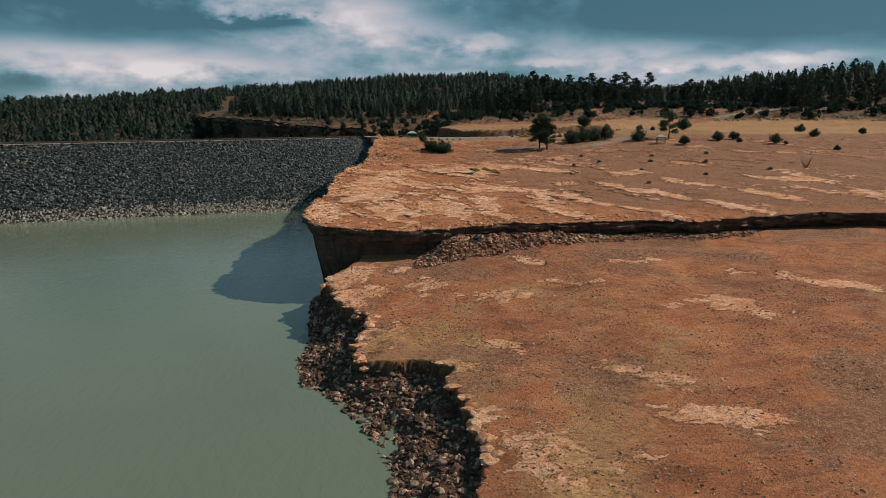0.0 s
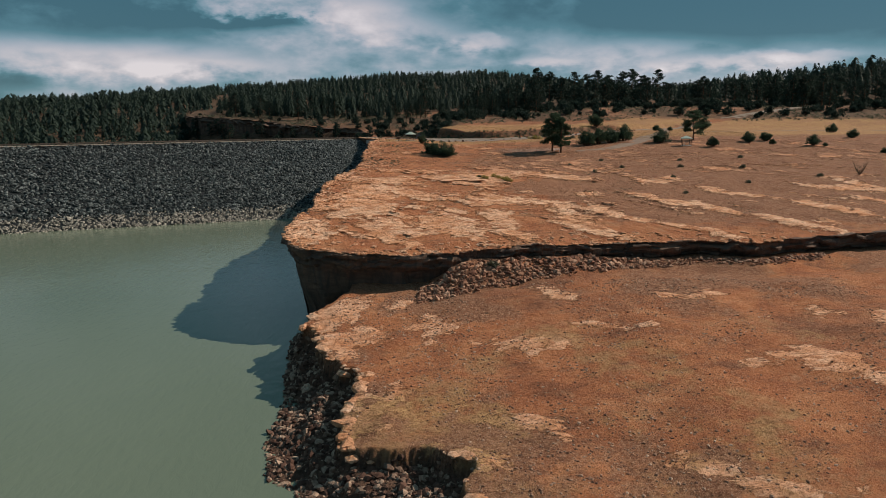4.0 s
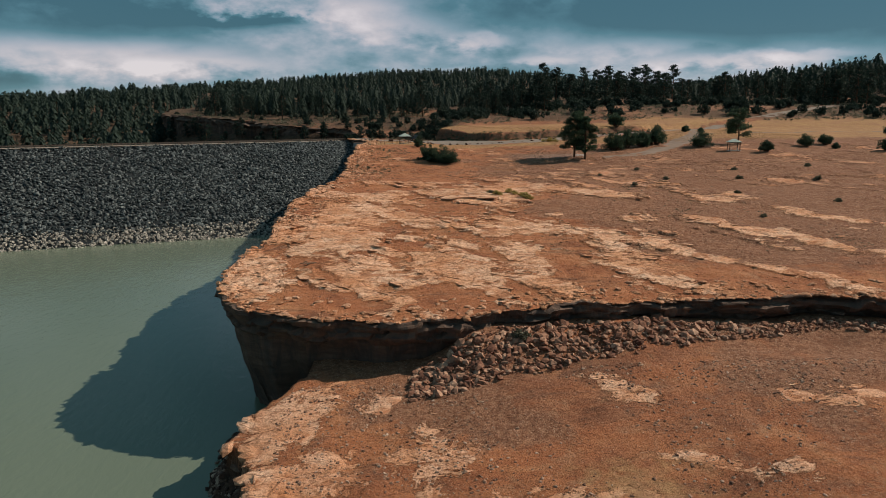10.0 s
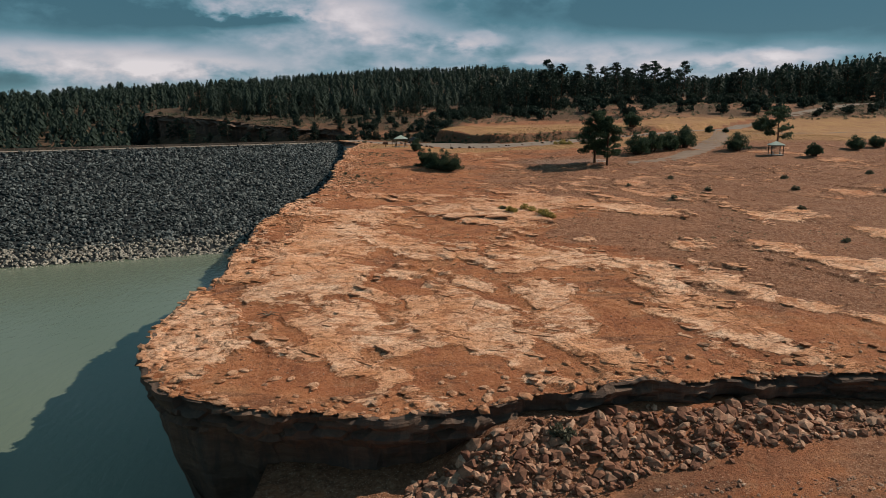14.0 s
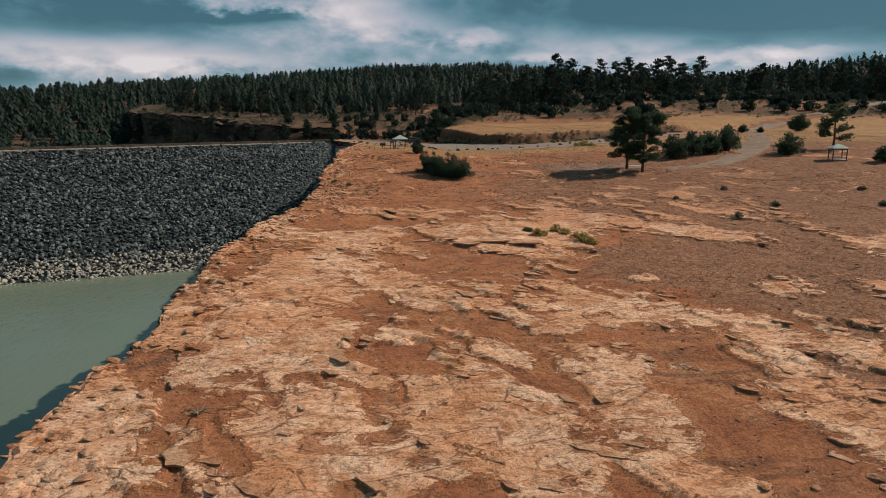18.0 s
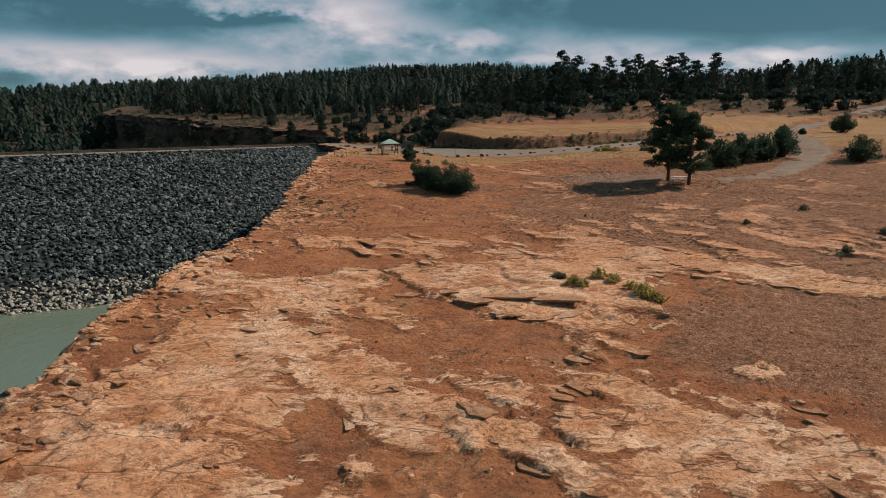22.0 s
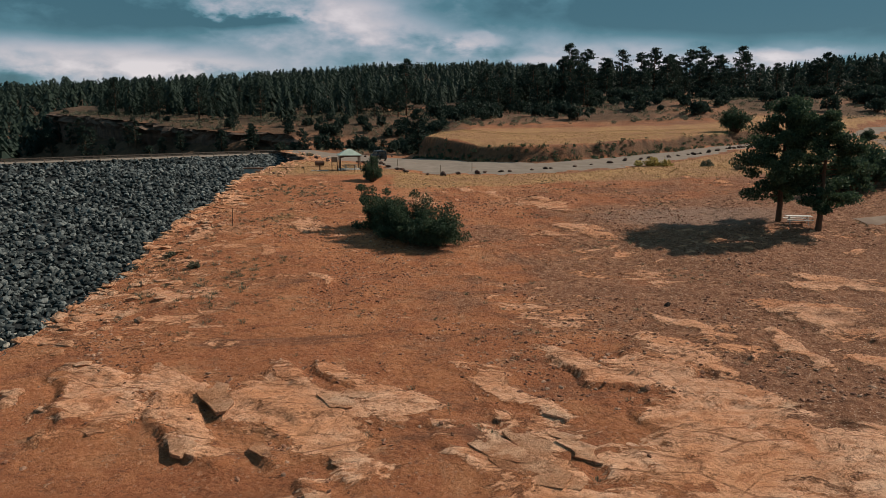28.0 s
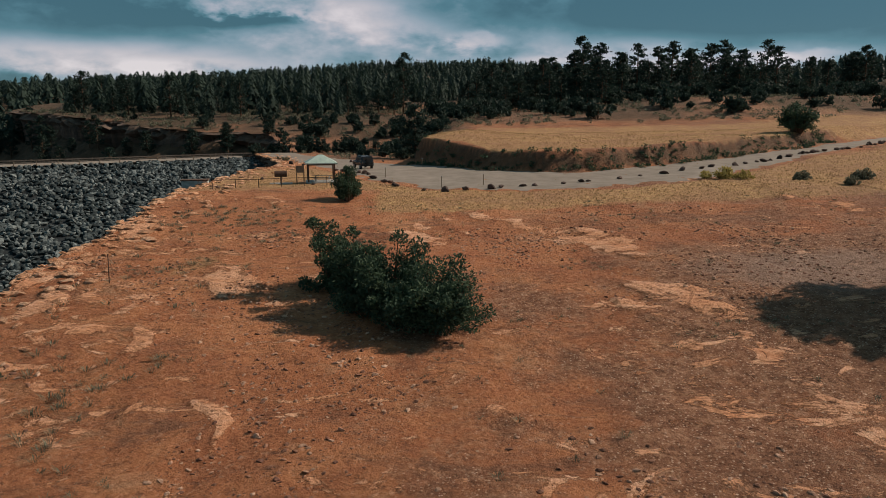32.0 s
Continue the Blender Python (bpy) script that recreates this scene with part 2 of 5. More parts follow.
def plate_paint():
    p = Paint("pale_sandstone_plate", 0.95, 0.12)
    stone, crack = stone_colour(p)
    p.colour(p.mix(p.rand(), stone, p.mix(0.5, stone, (0.40, 0.19, 0.10))))
    one = p.bump(p.noise(1.2, 10, 0.8, 0.5, BED), 1.0, 0.5)
    p.bump(p.noise(4.0, 8, 0.75), 0.7, 0.08, one)
    return p.m


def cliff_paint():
    p = Paint("layered_sandstone_shade_dark", 0.92, 0.15)
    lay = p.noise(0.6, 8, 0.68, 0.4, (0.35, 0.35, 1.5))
    # tones well below the plateau's sandstone: the face's shade is put into the colour
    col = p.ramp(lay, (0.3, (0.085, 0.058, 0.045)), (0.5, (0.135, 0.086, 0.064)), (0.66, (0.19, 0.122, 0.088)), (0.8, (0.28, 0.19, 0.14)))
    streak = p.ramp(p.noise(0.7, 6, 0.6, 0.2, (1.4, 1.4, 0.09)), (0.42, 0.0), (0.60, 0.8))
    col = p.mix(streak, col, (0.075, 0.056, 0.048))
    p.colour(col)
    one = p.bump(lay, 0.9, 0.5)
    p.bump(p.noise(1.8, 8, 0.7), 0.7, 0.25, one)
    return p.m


def rock_paint(name, a, b, c, island=False):
    p = Paint(name, 0.9, 0.25)
    base = p.ramp(p.island() if island else p.rand(), (0.0, a), (0.5, b), (1.0, c))
    col = p.mix(p.ramp(p.noise(2.5, 6, 0.65), (0.35, 0.6), (0.62, 0.0)), base, tuple(v * 0.45 for v in a))
    p.colour(col)
    p.bump(p.noise(5.0, 6, 0.7), 0.6, 0.08)
    return p.m


def plain_paint(name, a, b, scale=3.0, rough=0.8, spec=0.3, metal=0.0, bump=0.2, stretch=None):
    p = Paint(name, rough, spec, metal)
    p.colour(p.ramp(p.noise(scale, 6, 0.65, 0, stretch), (0.3, a), (0.7, b)))
    if bump:
        p.bump(p.noise(scale * 3, 6, 0.7, 0, stretch), bump, 0.03)
    return p.m


def leaf_paint(name, a, b, c):
    p = Paint(name, 0.75, 0.2)
    col = p.ramp(p.island(), (0.0, a), (0.55, b), (1.0, c))
    p.colour(p.mix(p.ramp(p.noise(0.7, 3), (0.35, 0.5), (0.65, 0.0)), col, a))
    thin = p.n.new("ShaderNodeBsdfTranslucent")
    blend = p.n.new("ShaderNodeMixShader")
    blend.inputs[0].default_value = 0.3
    p.l.new(p.b.inputs["Base Color"].links[0].from_socket, thin.inputs[0])
    p.l.new(p.b.outputs[0], blend.inputs[1])
    p.l.new(thin.outputs[0], blend.inputs[2])
    p.l.new(blend.outputs[0], p.n["Material Output"].inputs[0])
    return p.m


def water_paint():
    p = Paint("silty_green_water", 0.10, 0.5)
    p.b.inputs["IOR"].default_value = 1.33
    p.colour(p.mix(p.ramp(p.noise(0.012, 4, 0.6), (0.35, 0.0), (0.7, 1.0)), (0.112, 0.138, 0.100), (0.130, 0.156, 0.112)))
    one = p.bump(p.noise(0.9, 5, 0.6, 0.4, (1.0, 0.45, 1.0, 0.35)), 0.6, 0.12)
    p.bump(p.noise(0.12, 4, 0.6, 0.5), 0.25, 0.2, one)
    return p.m


M_GROUND, M_CLIFF, M_WATER = ground_paint(), cliff_paint(), water_paint()
M_RUBBLE = rock_paint("red_sandstone_rubble", (0.14, 0.060, 0.039), (0.29, 0.136, 0.083), (0.53, 0.325, 0.22))
M_RUBBLE_I = rock_paint("red_sandstone_rubble_heap", (0.14, 0.060, 0.039), (0.29, 0.136, 0.083), (0.53, 0.325, 0.22), True)
M_PLATE = plate_paint()
M_SHELF_I = rock_paint("brown_shelf_stone", (0.17, 0.085, 0.058), (0.31, 0.175, 0.115), (0.58, 0.40, 0.29), True)
M_BASALT = rock_paint("dark_basalt_riprap", (0.018, 0.024, 0.026), (0.056, 0.067, 0.069), (0.20, 0.215, 0.212))
M_BASALT_I = rock_paint("dark_basalt_riprap_heap", (0.018, 0.024, 0.026), (0.056, 0.067, 0.069), (0.20, 0.215, 0.212), True)
# red-brown rock darkened for the bluff's shade, with pale stones among it
M_BLUFF_I = rock_paint("shade_darkened_bluff_rock", (0.050, 0.025, 0.018), (0.125, 0.064, 0.045), (0.46, 0.32, 0.235), True)
M_SILT_I = rock_paint("silt_coated_riprap", (0.17, 0.155, 0.135), (0.33, 0.295, 0.25), (0.48, 0.435, 0.375), True)
# near-black bed: paints the shade in the gaps between the boulders
M_BED = plain_paint("gap_shade_rock_bed", (0.012, 0.014, 0.016), (0.035, 0.038, 0.04), 1.5, 0.95, 0.1)
M_ROAD = plain_paint("pale_gravel_road", (0.17, 0.135, 0.11), (0.26, 0.21, 0.175), 0.5, 0.95, 0.1)
M_TRACK = plain_paint("brown_gravel_track", (0.17, 0.118, 0.092), (0.27, 0.20, 0.158), 0.5, 0.95, 0.1)
M_BARK = plain_paint("pine_bark", (0.05, 0.032, 0.022), (0.13, 0.075, 0.05), 4.0, 0.95, 0.1, 0, 0.6, (1, 1, 0.25))
M_NEEDLE = leaf_paint("pine_needles", (0.026, 0.048, 0.030), (0.052, 0.086, 0.047), (0.088, 0.125, 0.062))
M_JUNIPER = leaf_paint("juniper_foliage", (0.025, 0.046, 0.030), (0.050, 0.082, 0.046), (0.088, 0.122, 0.064))
M_FOREST = leaf_paint("far_forest_needles", (0.017, 0.031, 0.025), (0.024, 0.040, 0.030), (0.034, 0.052, 0.036))
M_SAGE = leaf_paint("grey_sage", (0.085, 0.085, 0.056), (0.15, 0.145, 0.098), (0.24, 0.225, 0.16))
M_GRASS = leaf_paint("dry_yellow_grass", (0.25, 0.155, 0.070), (0.42, 0.27, 0.125), (0.55, 0.38, 0.195))
M_WOOD = plain_paint("weathered_wood", (0.13, 0.09, 0.06), (0.24, 0.18, 0.13), 5.0, 0.85, 0.2, 0, 0.4, (1, 1, 0.2))
M_WHITE = plain_paint("white_painted_board", (0.66, 0.65, 0.62), (0.80, 0.79, 0.76), 4.0, 0.6)
M_ROOF = plain_paint("pale_green_metal_roof", (0.30, 0.36, 0.31), (0.42, 0.48, 0.42), 1.0, 0.5, 0.4)
M_STEEL = plain_paint("galvanised_steel", (0.32, 0.33, 0.33), (0.45, 0.46, 0.46), 2.0, 0.5, 0.5, 0.6)
M_RUST = plain_paint("rusty_dark_steel", (0.06, 0.035, 0.025), (0.14, 0.075, 0.05), 6.0, 0.8, 0.3, 0.2)
M_RAIL = plain_paint("weathered_brown_steel", (0.075, 0.058, 0.048), (0.15, 0.118, 0.098), 2.0, 0.7, 0.4, 0.3)
M_CONCRETE = plain_paint("grey_concrete", (0.28, 0.27, 0.25), (0.40, 0.385, 0.36), 2.0, 0.9, 0.2)
M_CAR = plain_paint("black_car_paint", (0.008, 0.009, 0.010), (0.014, 0.015, 0.017), 2.0, 0.25, 0.5, 0, 0)
M_TYRE = plain_paint("tyre_rubber", (0.010, 0.010, 0.010), (0.020, 0.020, 0.020), 6.0, 0.9, 0.2)
M_GLASS = plain_paint("dark_car_glass", (0.010, 0.012, 0.014), (0.016, 0.018, 0.020), 1.0, 0.08, 0.6, 0, 0)


# ---------------------------------------------------------------- mesh helpers
def mesh_of(name, verts, faces, material=None, smooth=False):
    me = bpy.data.meshes.new(name)
    me.from_pydata(np.asarray(verts).tolist(), [], [list(map(int, q)) for q in faces])
    if material:
        me.materials.append(material)
    if smooth:
        me.polygons.foreach_set("use_smooth", np.ones(len(me.polygons), bool))
    me.update()
    return me


def grid_mesh(name, verts, quads, material, smooth=True):
    """A mesh of quads out of numpy arrays."""
    me = bpy.data.meshes.new(name)
    me.vertices.add(len(verts))
    me.vertices.foreach_set("co", np.asarray(verts, np.float32).ravel())
    k = quads.shape[1]
    me.loops.add(quads.size)
    me.loops.foreach_set("vertex_index", quads.astype(np.int32).ravel())
    me.polygons.add(len(quads))
    me.polygons.foreach_set("loop_start", np.arange(0, quads.size, k, dtype=np.int32))
    me.polygons.foreach_set("loop_total", np.full(len(quads), k, np.int32))
    me.materials.append(material)
    me.update(calc_edges=True)
    me.polygons.foreach_set("use_smooth", np.full(len(quads), smooth))
    me.validate()
    return me


def part(name, me, parent, label="", m=None):
    ob = new(name, me)
    ob.parent = parent
    if m is not None:
        ob.matrix_basis = m
    return tagged(ob, label)


def empty(name, m, label, category, group=""):
    ob = new(name)
    ob.empty_display_size = 0.3
    ob.matrix_world = m
    return tagged(ob, label, category, group)


def bm_mesh(name, bm, material):
    me = bpy.data.meshes.new(name)
    bm.to_mesh(me)
    bm.free()
    me.materials.append(material)
    return me


def box_bm(boxes, bevel=0.0):
    """Boxes of (centre, size), bevelled and joined in one bmesh."""
    bm = bmesh.new()
    for c, s in boxes:
        bmesh.ops.create_cube(bm, size=1.0, matrix=Matrix.Translation(c) @ Matrix.Diagonal((*s, 1)))
    if bevel:
        bmesh.ops.bevel(bm, geom=bm.edges[:], offset=bevel, segments=1, affect="EDGES")
    return bm


def tube(points, radii, sides=7):
    """Vertices and quads of a tapered tube along points."""
    v, q = [], []
    pts = [Vector(p) for p in points]
    for i, p in enumerate(pts):
        d = (pts[min(i + 1, len(pts) - 1)] - pts[max(i - 1, 0)]).normalized()
        a = d.orthogonal().normalized()
        b = d.cross(a)
        for k in range(sides):
            t = 2 * math.pi * k / sides
            v.append(p + (a * math.cos(t) + b * math.sin(t)) * radii[i])
    for i in range(len(pts) - 1):
        for k in range(sides):
            q.append((i * sides + k, i * sides + (k + 1) % sides, (i + 1) * sides + (k + 1) % sides, (i + 1) * sides + k))
    return [tuple(p) for p in v], q


def join_tubes(tubes):
    v, q = [], []
    for a, b in tubes:
        o = len(v)
        v += a
        q += [tuple(i + o for i in f) for f in b]
    return np.array(v), np.array(q)


def step(a, b, x):
    u = np.clip((np.asarray(x, float) - a) / (b - a), 0, 1)
    return u * u * (3 - 2 * u)


def value_noise(x, y, seed, size):
    """Smooth noise in -1..1 with cells of the given size."""
    x, y = np.asarray(x, float) / size, np.asarray(y, float) / size
    xi, yi = np.floor(x).astype(np.int64), np.floor(y).astype(np.int64)
    fx, fy = x - xi, y - yi
    fx, fy = fx * fx * (3 - 2 * fx), fy * fy * (3 - 2 * fy)

    def h(i, j):
        n = (i * 374761393 + j * 668265263 + seed * 974634777) & 0xFFFFFFFF
        n = ((n ^ (n >> 13)) * 1274126177) & 0xFFFFFFFF
        return ((n ^ (n >> 16)) & 0xFFFF) / 32767.5 - 1
    return (h(xi, yi) * (1 - fx) + h(xi + 1, yi) * fx) * (1 - fy) + (h(xi, yi + 1) * (1 - fx) + h(xi + 1, yi + 1) * fx) * fy


def fbm(x, y, seed, size, octaves=4, gain=0.5):
    out, a = 0, 1.0
    for o in range(octaves):
        out = out + a * value_noise(np.asarray(x) + 17.3 * o, np.asarray(y) - 9.1 * o, seed + o, size / 2 ** o)
        a *= gain
    return out


def dense(points, spacing, wobble=0.0, seed=0):
    """A smooth, evenly stepped line through the points, with a ragged wobble across it."""
    p = np.array(points, float)
    out = []
    for i in range(len(p) - 1):
        a, b, c, d = p[max(i - 1, 0)], p[i], p[i + 1], p[min(i + 2, len(p) - 1)]
        n = max(2, int(np.linalg.norm(c - b) / spacing))
        t = (np.arange(n) / n)[:, None]
        out.append(0.5 * (2 * b + (c - a) * t + (2 * a - 5 * b + 4 * c - d) * t ** 2 + (3 * b - a - 3 * c + d) * t ** 3))
    out = np.vstack(out + [p[-1:]])
    if wobble:
        tan = np.gradient(out, axis=0)
        tan /= np.linalg.norm(tan, axis=1)[:, None] + 1e-9
        w = wobble * (fbm(out[:, 0], out[:, 1], seed, 7.0, 3, 0.6) + 0.35 * np.round(1.5 * value_noise(out[:, 0], out[:, 1], seed + 9, 1.6)))
        out = out + np.stack([-tan[:, 1], tan[:, 0]], 1) * w[:, None]
    return out


def inside(x, y, poly):
    x, y = np.asarray(x), np.asarray(y)
    r = np.zeros(x.shape, bool)
    j = len(poly) - 1
    for i in range(len(poly)):
        xi, yi, xj, yj = *poly[i], *poly[j]
        if yi != yj:
            r ^= ((yi > y) != (yj > y)) & (x < (xj - xi) * (y - yi) / (yj - yi) + xi)
        j = i
    return r


def nearest(x, y, line, chunk=4000):
    """Distance to, and index of, the nearest point of a dense line."""
    x, y = np.ravel(x), np.ravel(y)
    d, k = np.empty(len(x)), np.empty(len(x), int)
    for i in range(0, len(x), chunk):
        q = (x[i:i + chunk, None] - line[None, :, 0]) ** 2 + (y[i:i + chunk, None] - line[None, :, 1]) ** 2
        k[i:i + chunk] = q.argmin(1)
        d[i:i + chunk] = np.sqrt(q.min(1))
    return d, k


# ---------------------------------------------------------------- the lie of the land
WATER = -21.3
ROAD = [(-40, 176), (-27, 150), (-15, 128), (-6, 106), (2, 89), (14, 84), (27, 87.5), (45, 101), (72, 124.5), (102, 150), (165, 200), (260, 260)]
ROAD_WIDTH = [8, 12, 20, 20, 9, 5.5, 6, 6, 6, 6, 6, 6]
RIM = [(170, -61), (93, -61), (74, -61.5), (60, -63.5), (53, -66.3), (43, -65.3), (35, -66.3), (22, -67), (13, -68.3), (4, -69.2), (-1.5, -71.6),
       (-9, -72.3), (-18, -70.9), (-25.3, -67.4), (-28.9, -62.8), (-29.8, -53), (-28.0, -42), (-28.8, -33), (-28.6, -12), (-27.3, 0), (-25.4, 11), (-25.5, 24),
       (-26.3, 40), (-26.8, 58), (-27, 72), (-28, 84), (-26.5, 100), (-26, 114), (-29, 132), (-38, 158), (-44, 169)]
CANYON = [(-44, 169), (-36, 183), (-48, 196), (-70, 203), (-100, 219), (-130, 248), (-166, 281), (-178, 330), (-200, 430), (-250, 600), (-330, 900), (-600, 1700), (-1000, 2600)]
SHELF = [(-17, -73.5), (-19.6, -78), (-21, -84.5), (-17, -96.5), (-12.8, -104), (-12.3, -112), (-10.5, -118.5), (-1, -120.8), (1, -128), (4.2, -141), (3.4, -150), (6, -166),
         (2, -186), (4, -230), (0, -300)]
SHORE = [(-27, -55), (-26.7, -73), (-25, -82), (-22, -99), (-21.1, -114), (-13.2, -124.6), (-8, -134.5), (-4.6, -146.5), (-3, -166), (-6, -186), (-5, -230), (-9, -300)]
BANK = [(-4, 122), (6.5, 98), (17, 89), (29, 94.5), (47, 108), (75, 133), (103, 160), (170, 215), (170, 420), (10, 420), (3, 200), (-1, 150)]
rim = dense(RIM, 0.4, 0.55, 3)
canyon = dense(CANYON, 1.5, 2.2, 5)
shelf_line, shore_line = dense(SHELF, 0.5, 0.9, 11), dense(SHORE, 0.5, 0.5, 12)
bank_line = dense(BANK + BANK[:1], 0.6)
UPLAND = np.vstack([rim, canyon, [(-1000, 4000), (2600, 4000), (2600, -61), (170, -61)]])


def upland(x, y):
    """Height of the plateau, the fields behind it and the wooded hills."""
    x, y = np.asarray(x, float), np.asarray(y, float)
    z = np.interp(y, [-75, -68, -42, -14, 28, 39, 71, 122, 160, 196, 210, 280, 330], [-7.9, -7.2, -3.8, -1.2, 1.0, 2.4, 4.9, 5.5, 5.9, 11.4, 12.2, 14.0, 18.0])
    z = z + 0.008 * np.clip(x, -40, 150) + 0.018 * np.clip(x, 0, 90) * step(-30, 40, y)
    # the abutment lies level with the dam's crest, and the stony hill rises behind it
    w = (1 - step(-8, 8, x)) * step(92, 122, y) * (1 - step(260, 300, y))
    z = z * (1 - w) + w * np.interp(y, [92, 125, 182, 200, 226, 280], [5.2, 4.0, 3.3, 8.0, 11.5, 14.0])
    ridge = np.interp(x, [-1500, -770, -280, -70, 60, 180, 270, 350, 450, 900, 2500], [20, 30, 56, 75, 75, 58, 36, 26, 22, 30, 30])
    z = z + (ridge - 18) * step(350, 1150, y) ** 0.8 - 30 * step(1250, 2000, y)
    z = z + 25 * step(225, 390, x) * step(150, 450, y) * (1 - step(650, 1000, y)) + 3.5 * step(30, 80, x) * step(190, 230, y)
    return z


def bank_rise(x, y, share=False):
    """Height of the raised field over the road, or the share of it that is reached."""
    x, y = np.asarray(x, float), np.asarray(y, float)
    near = (x > -14) & (x < 185) & (y > 80) & (y < 430)
    r = np.zeros(x.shape)
    d, _ = nearest(x[near], y[near], bank_line)
    s = np.where(inside(x[near], y[near], list(map(tuple, bank_line[::2]))), d, 0)
    xn, yn = x[near], y[near]
    high = 2.6 + 1.8 * step(94, 124, yn) * (1 - step(2, 26, xn))
    r[near] = (1.0 if share else high) * step(0.0, 2.2, s + 0.5 * fbm(xn, yn, 23, 3.0, 2) * step(0.2, 1.0, s)) * (1 - step(140, 195, yn))
    return r


# bare sandstone patches: x, y, half length, half width; they lie along the bedding
PATCHES_A = [(-17, -40, 7, 3.5), (-11, -49, 5, 2.2), (-4, -51, 5, 1.8), (-11.5, -24, 3.6, 2.0), (-3.5, -33, 7, 2.6), (0.2, -46, 4, 1.6), (4.5, -39, 5, 2), (14.5, -37.5, 5, 2.2),
             (21.5, -40, 7, 2.6), (9, -23, 4, 1.6), (29, -10, 8, 2.2), (40, 3, 9, 2.2), (7.8, -47, 4, 1.5), (-22, -47, 5, 3), (-21, -21, 5, 3), (-22.5, -33, 5, 3.5)]
PATCHES_B = [(-17, -11, 4, 2.5), (-11, -10, 3.5, 4), (3, -13, 7, 2.6), (-4, -7.5, 4, 2), (15, -7, 5, 1.3), (23.5, -7.5, 6, 1.4), (-12, -54, 5, 2), (44, -37, 9, 2.5), (51, -44, 8, 2), (27, -61.5, 8, 1.7),
             (45, -60, 9, 1.8), (64, -57, 9, 2), (12, -62, 6, 1.8), (10, -54, 5, 1.4), (33, -50, 7, 1.8), (62, -30, 9, 2), (75, -46, 9, 2), (6.5, 59.2, 4.5, 0.7)]
PATCHES_C = [(-17, 6, 5, 2.0), (-12.5, 5, 5, 1.6), (-6.5, 4, 6, 2.4), (-3.5, 6.5, 4, 1.2), (4, 6, 3.5, 1.1), (9, 9, 4, 1.2), (12.5, 9, 3.5, 0.8), (21, 12, 3.5, 0.8), (26, 8, 4, 1.0), (28, 0, 6, 1.2), (33, 6, 6, 1.2), (22, -2, 5, 1.0), (38, 0, 6, 1.3), (31, -9, 5, 1.2), (17, -6, 4, 0.9), (44, 8, 6, 1.2),
             (15, 15, 3, 0.6), (-9, 26, 2.5, 0.6), (-20, 24, 3, 0.8), (-14, 34, 2, 0.6), (-22.5, 40, 4, 0.9), (-23, 56, 4, 1.2)]
PATCHES_LOW = [(-3, -90, 3.0, 4.5), (9, -144, 5, 3.5), (4, -137, 3, 2.5), (14, -145, 4, 1.8), (28, -139, 6, 2.2), (24.5, -129, 6, 1.4), (10, -98, 5, 2), (41, -108, 7, 2.2), (-16.5, -82, 3.6, 5.5), (-9, -80, 2, 2),
               (16, -81, 4.5, 1.8), (21.5, -95, 5, 1.6), (34, -84, 4, 1.4), (-13.5, -93, 3.6, 5), (-10, -112, 3.4, 5), (0, -124, 3, 3), (8, -117, 4, 1.6), (61, -97, 9, 2.2), (14.5, -152, 5, 2)]


def patch_field(x, y, patches, turn):
    """1 in the middle of a patch, 0 at its rim, below 0 outside."""
    x, y = np.asarray(x, float), np.asarray(y, float)
    c, s = math.cos(turn), math.sin(turn)
    best = np.full(x.shape, -1.0)
    wx, wy = x + 1.6 * fbm(x, y, 43, 5.0, 3), y + 1.6 * fbm(x, y, 47, 5.0, 3)
    for px, py, a, b in patches:
        u, v = (wx - px) * c + (wy - py) * s, -(wx - px) * s + (wy - py) * c
        best = np.maximum(best, 1 - np.sqrt((u / a) ** 2 + (v / b) ** 2))
    return best


def slab_field(x, y):
    x, y = np.asarray(x, float), np.asarray(y, float)
    best = np.maximum(np.maximum(patch_field(x, y, PATCHES_A, -0.75), patch_field(x, y, PATCHES_B, -0.80)), patch_field(x, y, PATCHES_C, -1.05))
    small = fbm((x * 0.64 - y * 0.77) * 0.65, (x * 0.77 + y * 0.64) * 1.15, 41, 7.0, 4, 0.6)
    west = (1 - step(-22, 36, x + 0.15 * y)) * step(-74, -55, y) * (1 - step(-14, 12, y))
    v = y - 0.5 * x
    belt = step(-24, -15, v) * (1 - step(-2, 12, v)) * step(-12, 0, x) * (1 - step(32, 62, x))
    band = (1 - step(-27, -17, x)) * step(-70, -60, y) * (1 - step(4, 16, y))
    hollow = 1.4 * np.exp(-(((x - 21) / 11) ** 2 + ((y + 24) / 7) ** 2)) + 0.8 * np.exp(-(((x - 2.5) / 4) ** 2 + ((y + 22) / 3) ** 2))
    return -0.75 * hollow + np.maximum(best * 0.9, -0.52 + 0.66 * small + 0.58 * west + 0.43 * belt + 0.34 * band) + 0.10 * small


def cuesta(x, y, seed, spacing, heading, ragged):
    """Tilted beds: each one breaks off in a sharp riser and dips gently away behind it."""
    a = math.radians(heading)
    t = (x * math.cos(a) + y * math.sin(a)) / spacing + ragged * fbm(x, y, seed, spacing * 1.8, 5, 0.58)
    fr = t - np.floor(t)
    h = np.where(fr < 0.045, fr / 0.045, (1 - fr) / 0.955)
    return h * step(-0.25, 0.35, value_noise(x, y, seed + 7, spacing * 1.7))


